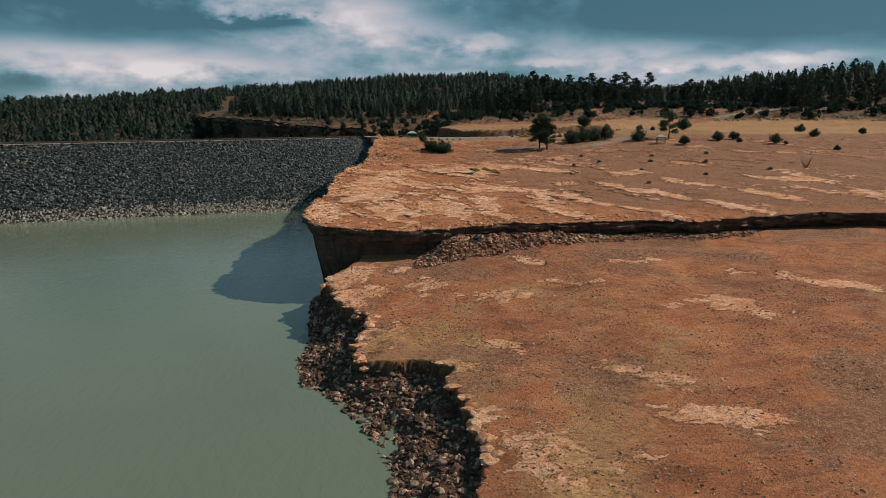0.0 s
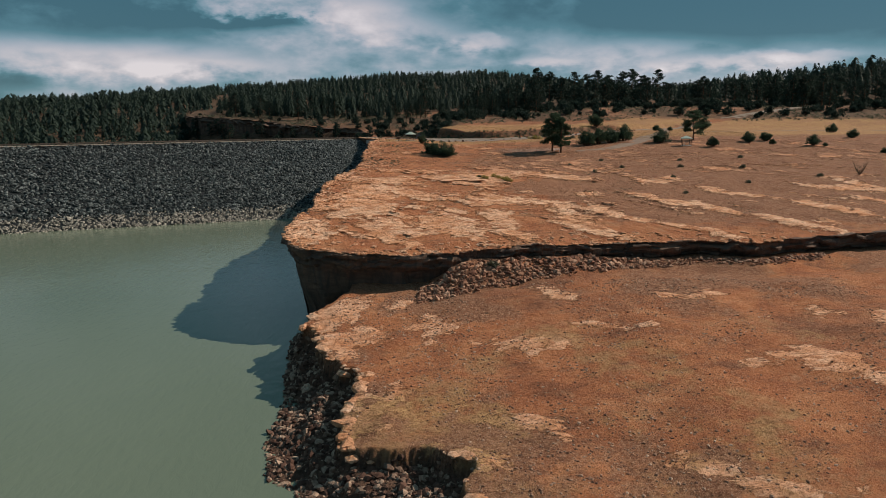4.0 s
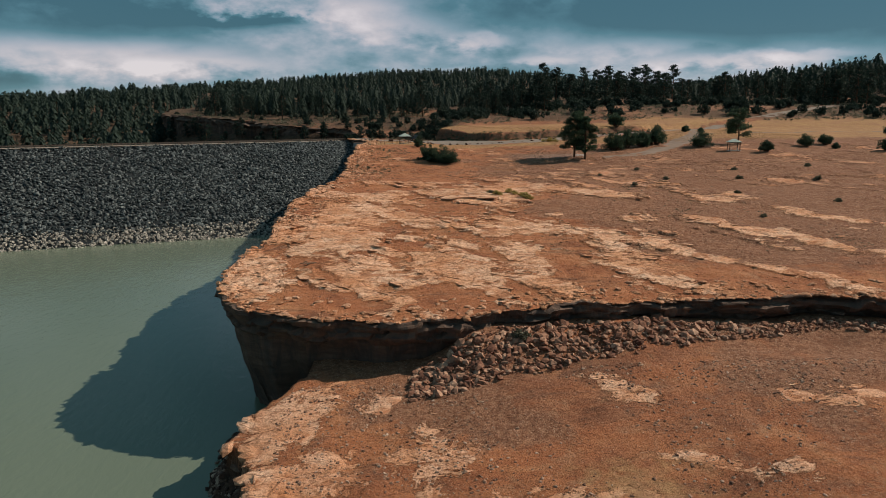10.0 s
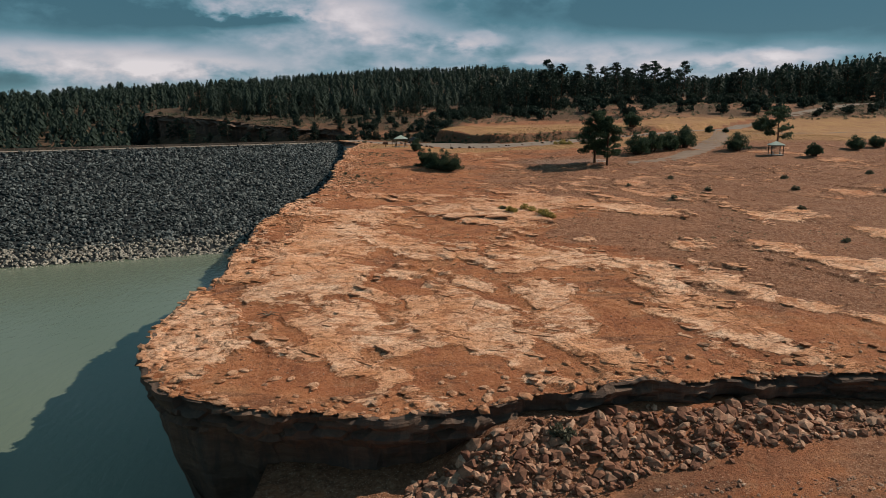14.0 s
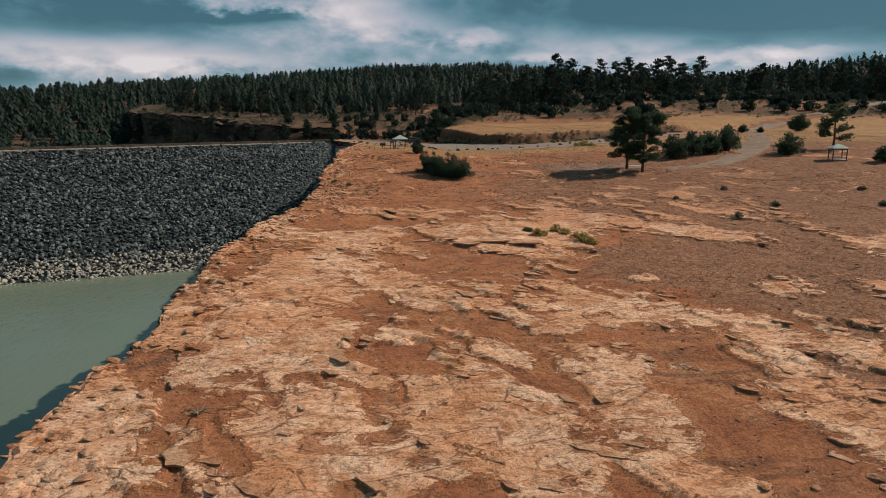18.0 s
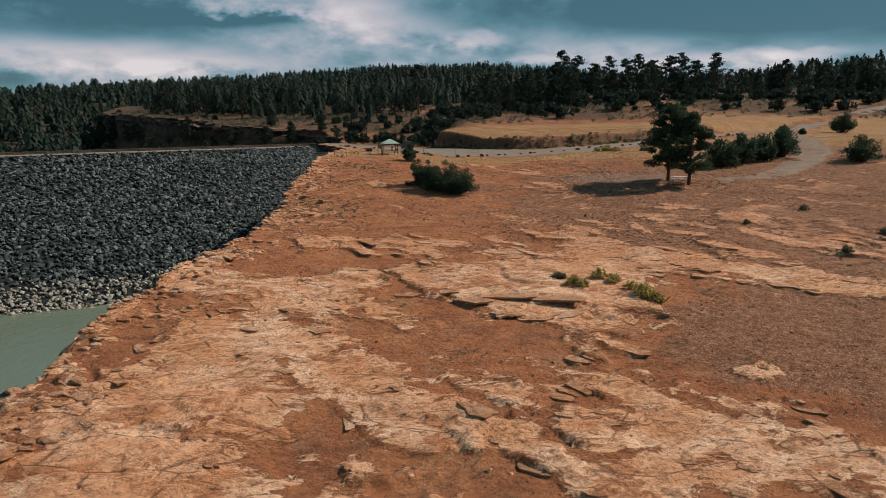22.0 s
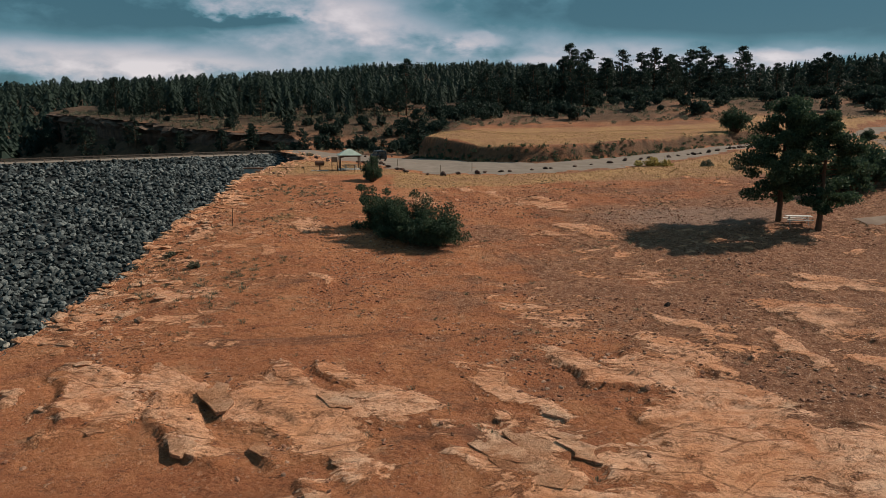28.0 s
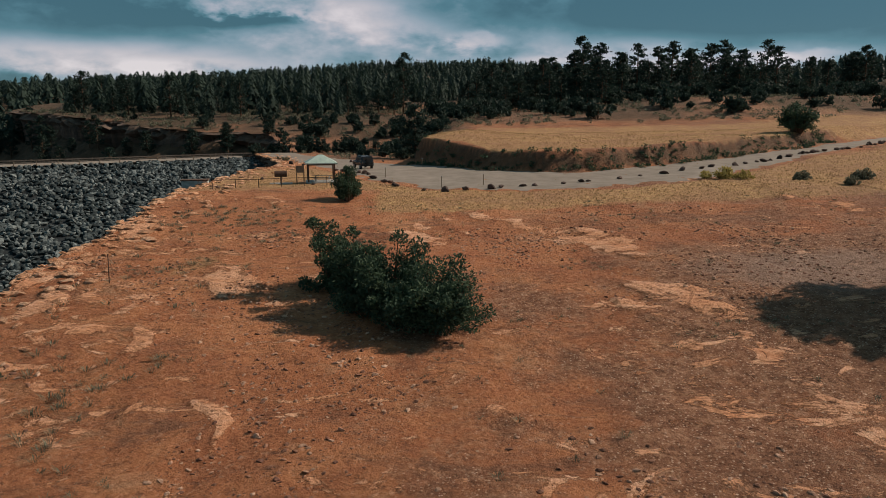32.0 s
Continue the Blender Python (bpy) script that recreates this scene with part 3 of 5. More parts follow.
def relief(x, y):
    """Ledges, fissures and hollows of the bare rock."""
    x, y = np.asarray(x, float), np.asarray(y, float)
    n = fbm(x, y, 21, 9.0, 4, 0.55)
    near = (y < 75) & (x < 130)
    out = 0.20 * n
    xn, yn = x[near], y[near]
    f = slab_field(xn, yn)
    rock = step(-0.14, -0.02, f)
    beds = 0.24 * cuesta(xn, yn, 133, 6.5, 68, 0.85) + 0.13 * cuesta(xn, yn, 143, 2.3, 80, 0.9)
    g = np.abs(fbm(xn * 0.7, yn * 1.2, 57, 5.0, 4, 0.55))
    cleft = 0.12 * (1 - step(0.02, 0.07, g)) * step(0.0, 0.3, value_noise(xn, yn, 59, 6.0))
    fade = 1 - 0.65 * step(6, 16, yn)
    out[near] += rock * (0.10 + (beds - cleft) * fade) + (1 - rock) * (0.10 * beds + 0.05 * fbm(xn, yn, 63, 1.2, 2))
    return out


def low_ground(x, y):
    """Height of the lower shelf, its broken edge and the lake bed."""
    x, y = np.asarray(x, float), np.asarray(y, float)
    z = -13.7 + 0.08 * np.minimum(x, 30) + 0.02 * np.clip(x - 30, 0, 100) + 0.09 * (y + 88)
    z = np.maximum(z, -19.6 + 0.03 * np.clip(x, 0, 60))
    z = z + 0.35 * fbm(x, y, 51, 9.0, 4, 0.5) + 0.10 * step(-0.05, 0.05, patch_field(x, y, PATCHES_LOW, -0.35))
    dr, _ = nearest(x, y, rim[::2])
    dr = dr.reshape(x.shape)
    talus = step(-5, 3, x) * (1 - 0.6 * step(18, 42, x) * (0.75 + 0.5 * value_noise(x, 0 * x, 87, 9.0)))
    z = z - 1.5 * step(14, 40, x) * (1 - step(3, 16, dr))
    top = upland(x, np.full(x.shape, -66.0)) - 2.0
    z = z + talus * np.clip(top - z, 0, 9) * (1 - step(0.0, 7.5, dr)) ** 1.2
    ds, _ = nearest(x, y, shelf_line)
    dw, _ = nearest(x, y, shore_line)
    ds, dw = ds.reshape(x.shape), dw.reshape(x.shape)
    out = ~inside(x, y, list(map(tuple, shelf_line[::2])) + [(300, -300), (300, -40), (-16, -40)])
    wet = ~inside(x, y, list(map(tuple, shore_line[::2])) + [(300, -300), (300, -40), (-24, -40)])
    f = ds / (ds + dw + 1e-6)
    drop = 0.42 * step(0.0, 0.45, ds) + 0.16 * step(0.45, 0.6, f) + 0.42 * f
    bluff = z + (WATER - 0.1 - z) * np.minimum(drop, 1) + 0.7 * fbm(x, y, 61, 3.0, 3) * f * (1 - f) * 4
    z = np.where(out, bluff, z)
    return np.where(wet, WATER - 0.1 - np.minimum(0.5 * dw, 4), z)


def lines(*runs):
    """Grid lines out of runs of (start, end, spacing)."""
    return np.unique(np.round(np.concatenate([np.arange(a, b, s) for a, b, s in runs]), 3))


def sheet(name, xs, ys, height, keep, material, snap_to=None, masks=None):
    X, Y = np.meshgrid(xs, ys)
    nx = len(xs)
    q = (np.arange(len(ys) - 1)[:, None] * nx + np.arange(nx - 1)[None, :]).ravel()
    quads = np.stack([q, q + 1, q + 1 + nx, q + nx], 1)
    x, y = X.ravel(), Y.ravel()
    ok = keep(x, y)
    quads = quads[ok[quads].sum(1) >= 2]
    if snap_to is not None:
        used = np.unique(quads)
        out = used[~ok[used]]
        _, k = nearest(x[out], y[out], snap_to)
        x[out], y[out] = snap_to[k, 0], snap_to[k, 1]
    used, inv = np.unique(quads, return_inverse=True)
    x, y = x[used], y[used]
    z = height(x, y)
    me = grid_mesh(name, np.stack([x, y, z], 1), inv.reshape(-1, 4), material)
    for key, fn in (masks or {}).items():
        at = me.attributes.new(key, "FLOAT", "POINT")
        v = fn(x, y)
        if len(me.vertices) == len(v):
            at.data.foreach_set("value", np.asarray(v, np.float32))
    return me


def ground_height(x, y):
    return upland(x, y) + bank_rise(x, y) + relief(x, y)


def road_free(x, y):
    """1 away from the road and the parking place, 0 on them."""
    x, y = np.asarray(x, float), np.asarray(y, float)
    line = dense(ROAD, 2.0)
    half = np.interp(np.linspace(0, 1, len(line)), np.linspace(0, 1, len(ROAD_WIDTH)), ROAD_WIDTH) / 2
    out = np.ones(x.shape)
    near = (x > -60) & (x < 280) & (y > 70) & (y < 275)
    d, k = nearest(x[near], y[near], line)
    out[near] = step(0.0, 1.0, d - half[k] - 0.3)
    return out


def grass_mask(x, y):
    band = step(58, 66, y - 0.06 * x) * (1 - step(88, 140, y)) * np.maximum(step(-9, -3, x), step(72, 79, y)) + 0.6 * np.exp(-(((x + 16) / 5) ** 2 + ((y - 46) / 8) ** 2))
    top = step(0.85, 0.98, bank_rise(x, y, True) + step(135, 145, y) * (1 - step(182, 192, y)) * step(6, 14, x) * (1 - step(90, 120, x)))
    far = step(60, 90, y) * step(60, 110, x)
    return np.clip(0.85 * band + 1.0 * top * (1 - step(168, 184, y + 0.05 * x)) + 0.85 * far * (1 - step(190, 240, y)), 0, 1) * road_free(x, y)


def gravel_mask(x, y):
    loop = np.exp(-(((x - 44) / 17) ** 2 + ((y - 45) / 7) ** 2)) + np.exp(-(((x - 66) / 12) ** 2 + ((y - 56) / 9) ** 2))
    east = 0.70 * step(8, 34, x) * (1 - step(5, 40, y)) * step(-66, -50, y)
    loop = loop + np.exp(-(((x - 17) / 6) ** 2 + ((y - 1) / 7) ** 2))
    loop = loop + 1.1 * np.exp(-(((x - 22) / 12) ** 2 + ((y + 24) / 8) ** 2)) + 0.7 * np.exp(-(((x - 2.5) / 4) ** 2 + ((y + 22) / 3) ** 2))
    return np.clip(0.75 * loop + east + 0.48 * step(3, 14, y) * (1 - step(40, 58, y)) * step(-12, 0, x) + 0.78 * step(30, 60, x) * step(-30, 10, y) * (1 - step(60, 90, y)) + 0.7 * np.maximum(step(176, 192, y), step(130, 150, y) * (1 - step(4, 14, x))) + 0.24 * step(-5, 30, x) * step(8, 25, y) * (1 - step(60, 80, y)), 0, 1)


def warm_mask(x, y):
    """Where the earth is a stronger orange: along the rim and the outer point."""
    return np.clip(1.0 - 0.75 * step(-8, 60, x + 0.08 * y) + 0.35 * (1 - step(-66, -52, y)), 0, 1) * (1 - 0.15 * step(8, 26, y) * step(-16, 0, x)) * (1 - 0.25 * step(45, 75, y))


def litter_shade_mask(x, y):
    """Needle litter, scrub and painted shade under woods; painted shade on the bank."""
    n = fbm(x, y, 97, 30.0, 4, 0.6)
    left = step(208, 235, y + 12 * n) * (1 - step(-40, 0, x))
    r = bank_rise(x, y, True)
    # the steep bank face is darkened here in place of its shade
    face = step(0.02, 0.15, r) * (1 - step(0.88, 0.98, r)) * (1 - step(130, 145, y))
    return np.clip(np.maximum(0.9 * left, 0.9 * step(285, 320, y + 25 * n)) + 0.8 * np.maximum(step(178, 194, y), step(132, 150, y) * (1 - step(4, 14, x))) * step(-0.7, 0.2, n) + 0.8 * face, 0, 0.95)


def slab_mask(x, y):
    """Bare rock; towards the dam it breaks up into small red ledges."""
    v = np.clip(0.5 + 0.8 * slab_field(x, y), 0, 1)
    bits = step(4, 16, y) * (1 - step(54, 66, y))
    v = np.maximum(v, bits * (0.34 + 0.06 * (1 - step(-14, 0, x)) + 0.14 * fbm(x, y, 29, 9.0, 3)))
    return v * (1 - 0.8 * step(60, 100, y))


ground = new("ground", sheet(
    "ground", lines((-2600, -400, 60), (-400, -60, 8), (-60, -33, 1.0), (-33, 45, 0.2), (45, 130, 0.7), (130, 400, 6), (400, 2601, 60)),
    lines((-77, 48, 0.2), (48, 140, 0.8), (140, 420, 4), (420, 1500, 25), (1500, 4000, 100)),
    ground_height, lambda x, y: inside(x, y, UPLAND), M_GROUND, np.vstack([rim, canyon]),
    {"slab": slab_mask, "grass": grass_mask, "gravel": gravel_mask, "bluff": lambda x, y: 0 * x, "litter_shade": litter_shade_mask, "warm": warm_mask, "pad": lambda x, y: np.exp(-(((x - 27) / 12) ** 2 + ((y - 43) / 6) ** 2)), "red": lambda x, y: 0.40 * step(-14, -4, y) + 0.50 * step(-2, 8, y + 0.15 * x)}))
tagged(ground, "red earth and pale sandstone plateau with dry grass", "ground", kind="structure")

# 1 on the slope below the shelf edge, which is painted shade-dark
def bluff_shade_mask(x, y):
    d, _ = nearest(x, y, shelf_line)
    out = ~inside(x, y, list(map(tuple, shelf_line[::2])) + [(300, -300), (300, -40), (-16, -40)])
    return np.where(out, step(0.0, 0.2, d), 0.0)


low = new("ground_shelf", sheet(
    "ground_shelf", lines((-40, 30, 0.3), (30, 120, 1.0), (120, 300, 6)), lines((-300, -160, 2.0), (-160, -54, 0.3)),
    low_ground, lambda x, y: (y < np.where(x > 45, -57, -63)) & ((x > -22) | (y < -71)), M_GROUND, None,
    {"slab": lambda x, y: np.clip(0.51 + 0.50 * patch_field(x, y, PATCHES_LOW, -0.35) + 0.26 * fbm(x, y, 35, 3.0, 4), 0, 1), "red": lambda x, y: 0.42 + 0 * x, "grass": lambda x, y: np.clip((0.47 + 0.34 * fbm(x, y, 79, 14.0, 3)) * (0.35 + 0.65 * step(84, 100, -y)), 0, 0.62), "gravel": lambda x, y: np.clip(0.42 + 0.18 * (1 - step(80, 98, -y)) + 0.45 * fbm(x, y, 77, 16.0, 3), 0, 1), "bluff": bluff_shade_mask, "warm": lambda x, y: 0.66 + 0.35 * fbm(x, y, 99, 25.0, 2)}))
tagged(low, "lower shelf of brown gravelly earth above the lake", "ground", kind="structure")


def cliff_strip(name, line, foot, rows, label, lean=2.0, ledge=0.5):
    """The face below a rim: an overhanging cap of thin beds, then a leaning wall."""
    n = len(line)
    tan = np.gradient(line, axis=0)
    tan /= np.linalg.norm(tan, axis=1)[:, None] + 1e-9
    nor = np.stack([tan[:, 1], -tan[:, 0]], 1) * CLIFF_SIDE
    top = ground_height(line[:, 0], line[:, 1])
    bot = foot(line[:, 0], line[:, 1])
    V = []
    arc = np.concatenate([[0], np.cumsum(np.linalg.norm(np.diff(line, axis=0), axis=1))])
    for r in range(rows):
        f = r / (rows - 1)
        f = f ** 1.35
        z = top + 0.03 + (bot - top) * f
        depth = top - z
        off = -lean * f * step(0.5, 3.5, depth)
        off = off + ledge * (value_noise(arc, depth * 3.2 + 0 * arc, 81, 1.9) * np.where(depth < 3.0, 0.6, 0.18) + 0.45 * np.sign(value_noise(arc * 0.3, depth * 2.3, 83, 1.0)) * (depth < 2.8))
        off = off + 0.9 * step(1, 5, depth) * fbm(arc, depth * 0.22, 85, 5.0, 4)
        if r == 0:
            off = 0 * off - 0.25
        V.append(np.stack([line[:, 0] + nor[:, 0] * off, line[:, 1] + nor[:, 1] * off, z], 1))
    V = np.vstack(V)
    q = (np.arange(rows - 1)[:, None] * n + np.arange(n - 1)[None, :]).ravel()
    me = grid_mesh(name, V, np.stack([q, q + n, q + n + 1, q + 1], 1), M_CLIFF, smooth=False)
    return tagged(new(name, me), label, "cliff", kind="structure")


CLIFF_SIDE = -1.0
cliff_strip("cliff", rim, lambda x, y: np.where((y < -58) & (x > -8), upland(x, y) - 7.5 - 4 * (1 - step(-8, 40, x)), WATER - 2.0), 34, "red sandstone cliff with an overhanging ledge, shade deepened in its colour", 4.6, 0.8)
cliff_strip("canyon_wall", canyon, lambda x, y: upland(x, y) - 34.0, 22, "canyon wall beyond the dam, shade deepened in its colour", 3.0, 2.2)

water = new("water", mesh_of("water", [(-900, -900, WATER), (60, -900, WATER), (60, 130, WATER), (-900, 130, WATER)], [(0, 1, 2, 3)], M_WATER))
tagged(water, "still silty grey-green lake water", "water", kind="structure")

# valley behind the dam
def valley_height(x, y):
    d, _ = nearest(x, y, canyon[::2])
    talus = 4.0 - 0.75 * d.reshape(np.shape(x)) + 2.5 * fbm(x, y, 93, 9.0, 3)
    return np.maximum(talus, valley_floor_height(x, y))


def valley_floor_height(x, y):
    x, y = np.asarray(x, float), np.asarray(y, float)
    far = (0.09 * np.clip(y - 425, 0, 150) + 0.056 * np.clip(y - 575, 0, 600)) * (1 - step(250, 520, -x))
    return -24 + 0.136 * np.clip(y - 118, 0, 307) + 1.0 * far + 1.5 * fbm(x, y, 91, 40.0, 3)


valley = new("valley_floor", sheet("valley_floor", lines((-2600, -400, 60), (-400, -200, 12), (-200, 0, 3), (0, 61, 12)), lines((60, 150, 12), (150, 300, 3), (300, 500, 12), (500, 3000, 60)),
                                   valley_height, lambda x, y: y > 40 - 0.0 * x, M_GROUND, None,
                                   {"slab": lambda x, y: 0 * x, "grass": lambda x, y: 0 * x, "gravel": lambda x, y: 0 * x, "litter_shade": lambda x, y: 0 * x + 0.95}))
tagged(valley, "wooded valley floor below the dam", "ground", kind="structure")


# ---------------------------------------------------------------- rocks
def rock_shapes(count, seed, flat=0.75, rough=0.28):
    rng = np.random.RandomState(seed)
    bm = bmesh.new()
    bmesh.ops.create_icosphere(bm, subdivisions=1, radius=0.5)
    v0 = np.array([v.co[:] for v in bm.verts])
    f0 = np.array([[v.index for v in f.verts] for f in bm.faces])
    bm.free()
    out = []
    for _ in range(count):
        v = v0 * (1 + rough * rng.uniform(-1, 1, (len(v0), 1)))
        for _cut in range(9):
            nrm = rng.randn(3)
            nrm /= np.linalg.norm(nrm)
            v = v - np.maximum(v @ nrm - rng.uniform(0.24, 0.38), 0)[:, None] * nrm
        v = v * 1.12
        out.append(v * np.array([1, rng.uniform(0.6, 0.95), flat * rng.uniform(0.6, 1.0)]))
    return out, f0


def turns(n, rng, tilt):
    """Random rotation matrices: any heading, a limited tilt."""
    a, b, c = rng.uniform(0, 2 * np.pi, n), rng.uniform(-tilt, tilt, n), rng.uniform(-tilt, tilt, n)
    z, o = np.zeros(n), np.ones(n)
    rz = np.stack([np.cos(a), -np.sin(a), z, np.sin(a), np.cos(a), z, z, z, o], 1).reshape(-1, 3, 3)
    rx = np.stack([o, z, z, z, np.cos(b), -np.sin(b), z, np.sin(b), np.cos(b)], 1).reshape(-1, 3, 3)
    ry = np.stack([np.cos(c), z, np.sin(c), z, o, z, -np.sin(c), z, np.cos(c)], 1).reshape(-1, 3, 3)
    return rx @ ry @ rz


def heap(name, shapes, faces, pos, size, tilt, seed, material):
    """Many stones, joined into one mesh."""
    rng = np.random.RandomState(seed)
    n = len(pos)
    R = turns(n, rng, tilt)
    pick = rng.randint(0, len(shapes), n)
    S = np.array(shapes)[pick] * np.asarray(size)[:, None, None]
    V = np.einsum("nij,nkj->nki", R, S) + np.asarray(pos)[:, None, :]
    k = V.shape[1]
    F = (faces[None] + (np.arange(n) * k)[:, None, None]).reshape(-1, faces.shape[1])
    return grid_mesh(name, V.reshape(-1, 3), F, material, smooth=False)


def stones(parent, name, shapes, faces, pos, size, tilt, seed, material, label=""):
    """Stones that are objects of their own, on shared meshes."""
    rng = np.random.RandomState(seed)
    meshes = [mesh_of(name, s, faces, material) for s in shapes]
    for p, s in zip(pos, size):
        m = pose(*p, *np.degrees(rng.uniform(-tilt, tilt, 2)), rng.uniform(0, 360)) @ Matrix.Scale(s, 4)
        ob = new(name, meshes[rng.randint(len(meshes))])
        ob.parent = parent
        ob.matrix_world = m


ROCKS, ROCK_F = rock_shapes(7, 4)

# ---------------------------------------------------------------- the dam
def dam_point(s, t):
    """s runs along the dam from the abutment, t from the foot to the crest."""
    tx, cx = -21 - 215 * s, -40 - 200 * s
    toe = np.stack([tx, 79 + 0.39 * tx, 0 * tx + WATER - 0.6], -1)
    crest = np.stack([cx, 200 + 0.72 * cx, 0 * cx + 2.7], -1)
    return toe + (crest - toe) * np.asarray(t)[..., None]


dam = empty("dam", pose(-44, 168, 2.7), "rockfill dam of dark basalt riprap with a road on its crest", "dam")
dam["kind"] = "structure"
inv = dam.matrix_world.inverted()
s_, t_ = np.meshgrid(np.linspace(-0.05, 1, 60), np.linspace(-0.05, 1.0, 24))
# sheet just under the stones, coloured as the shade between them
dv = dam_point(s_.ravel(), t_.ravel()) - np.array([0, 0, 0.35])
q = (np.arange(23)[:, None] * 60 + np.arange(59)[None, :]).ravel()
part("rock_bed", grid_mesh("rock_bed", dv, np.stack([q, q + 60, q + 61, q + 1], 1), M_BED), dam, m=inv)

rng = np.random.RandomState(8)
N = 34000
ss, tt = rng.rand(N) ** 1.8, rng.rand(N) * 1.02 - 0.02
P = dam_point(ss, tt)
silt = P[:, 2] < WATER + 3.0 + 0.5 * rng.randn(N)
size = rng.uniform(0.8, 1.5, N) * (1 + 0.5 * (rng.rand(N) > 0.93))
P[:, 2] += 0.05 * rng.randn(N)
near_s = np.where((ss < 0.10) & (tt > 0.12) & (tt < 0.75) & ~silt)[0][:300]
rest = np.ones(N, bool)
rest[near_s] = False
ob = part("riprap", heap("riprap", ROCKS, ROCK_F, P[rest & ~silt], size[rest & ~silt], 0.7, 9, M_BASALT_I), dam, "loose dark basalt boulders", inv)
tagged(ob, kind="stuff")
ob = part("waterline_riprap", heap("waterline_riprap", ROCKS, ROCK_F, P[rest & silt], size[rest & silt] * 0.8, 0.7, 10, M_SILT_I), dam, "pale silt-coated stones along the waterline", inv)
tagged(ob, kind="stuff")

# crest road with a guard rail along the lake side
cd = Vector((-1.0, -0.72, 0)).normalized()
cn = Vector((-cd.y, cd.x, 0)) * -1.0
c0 = Vector((-36, 200 - 0.72 * 36, 2.75))
LEN = 260.0


def along(d, off, z):
    return tuple(c0 + cd * d + cn * off + Vector((0, 0, z)))


rv = [along(-6, -0.6, 0), along(LEN, -0.6, 0), along(LEN, 8, 0), along(-6, 8, 0), along(-6, 20, -6), along(LEN, 20, -6)]
part("crest_road", mesh_of("crest_road", rv, [(0, 1, 2, 3), (3, 2, 5, 4)], M_ROAD), dam, "pale gravel road along the crest", inv)
rail = empty("guard_rail", Matrix.Translation(c0), "long steel guard rail on wooden posts along the dam crest", "guard rail")
rinv = rail.matrix_world.inverted()
prof = [(0.0, 0.55), (0.05, 0.60), (0.0, 0.66), (0.0, 0.70), (0.05, 0.76), (0.0, 0.82)]
bv = [along(d, -0.2 + o, z) for d in (0, LEN) for o, z in prof] + [along(d, -0.26 + o, z) for d in (0, LEN) for o, z in prof]
bf = [(i, i + 1, i + 7, i + 6) for i in range(5)] + [(i + 12, i + 18, i + 19, i + 13) for i in range(5)] + [(0, 6, 18, 12), (5, 17, 23, 11), (0, 12, 13, 1), (4, 16, 17, 5)]
part("beam", mesh_of("beam", bv, bf, M_RAIL), rail, "weathered brown W-beam", rinv)
bv = [along(d, 7.4 + o, z) for d in (0, LEN) for o, z in prof] + [along(d, 7.34 + o, z) for d in (0, LEN) for o, z in prof]
part("beam", mesh_of("beam", bv, bf, M_RAIL), rail, "weathered brown W-beam", rinv)
post_me = bm_mesh("post", box_bm([((0, 0, 0.42), (0.16, 0.2, 0.9))], 0.02), M_WOOD)
for k in range(0, 66):
    for off in (-0.42, 7.6):
        part("post", post_me, rail, m=rinv @ Matrix.Translation(along(k * 3.9, off, 0)) @ pose(0, 0, 0, 0, 0, 35.8))


# ---------------------------------------------------------------- trees
def leaf_quads(rng, centres, spread, n, size, flat=1.0, upward=0.0):
    """n small leaves, strewn round the centres; each is a bent diamond of two triangles."""
    c = centres[rng.randint(0, len(centres), n)]
    d = rng.randn(n, 3)
    d /= np.linalg.norm(d, axis=1)[:, None]
    r = rng.rand(n, 1) ** 0.45
    p = c[:, :3] + d * r * np.array([1, 1, flat]) * (c[:, 3:4] * spread)
    a = rng.randn(n, 3) + np.array([0, 0, upward])
    a += d * 0.8
    a /= np.linalg.norm(a, axis=1)[:, None]
    b = np.cross(a, rng.randn(n, 3))
    b /= np.linalg.norm(b, axis=1)[:, None] + 1e-9
    s = size * rng.uniform(0.6, 1.3, (n, 1))
    v = np.stack([p - a * s, p + b * s * 0.42, p + a * s, p - b * s * 0.42], 1)
    return v.reshape(-1, 3), np.arange(4 * n).reshape(-1, 4)


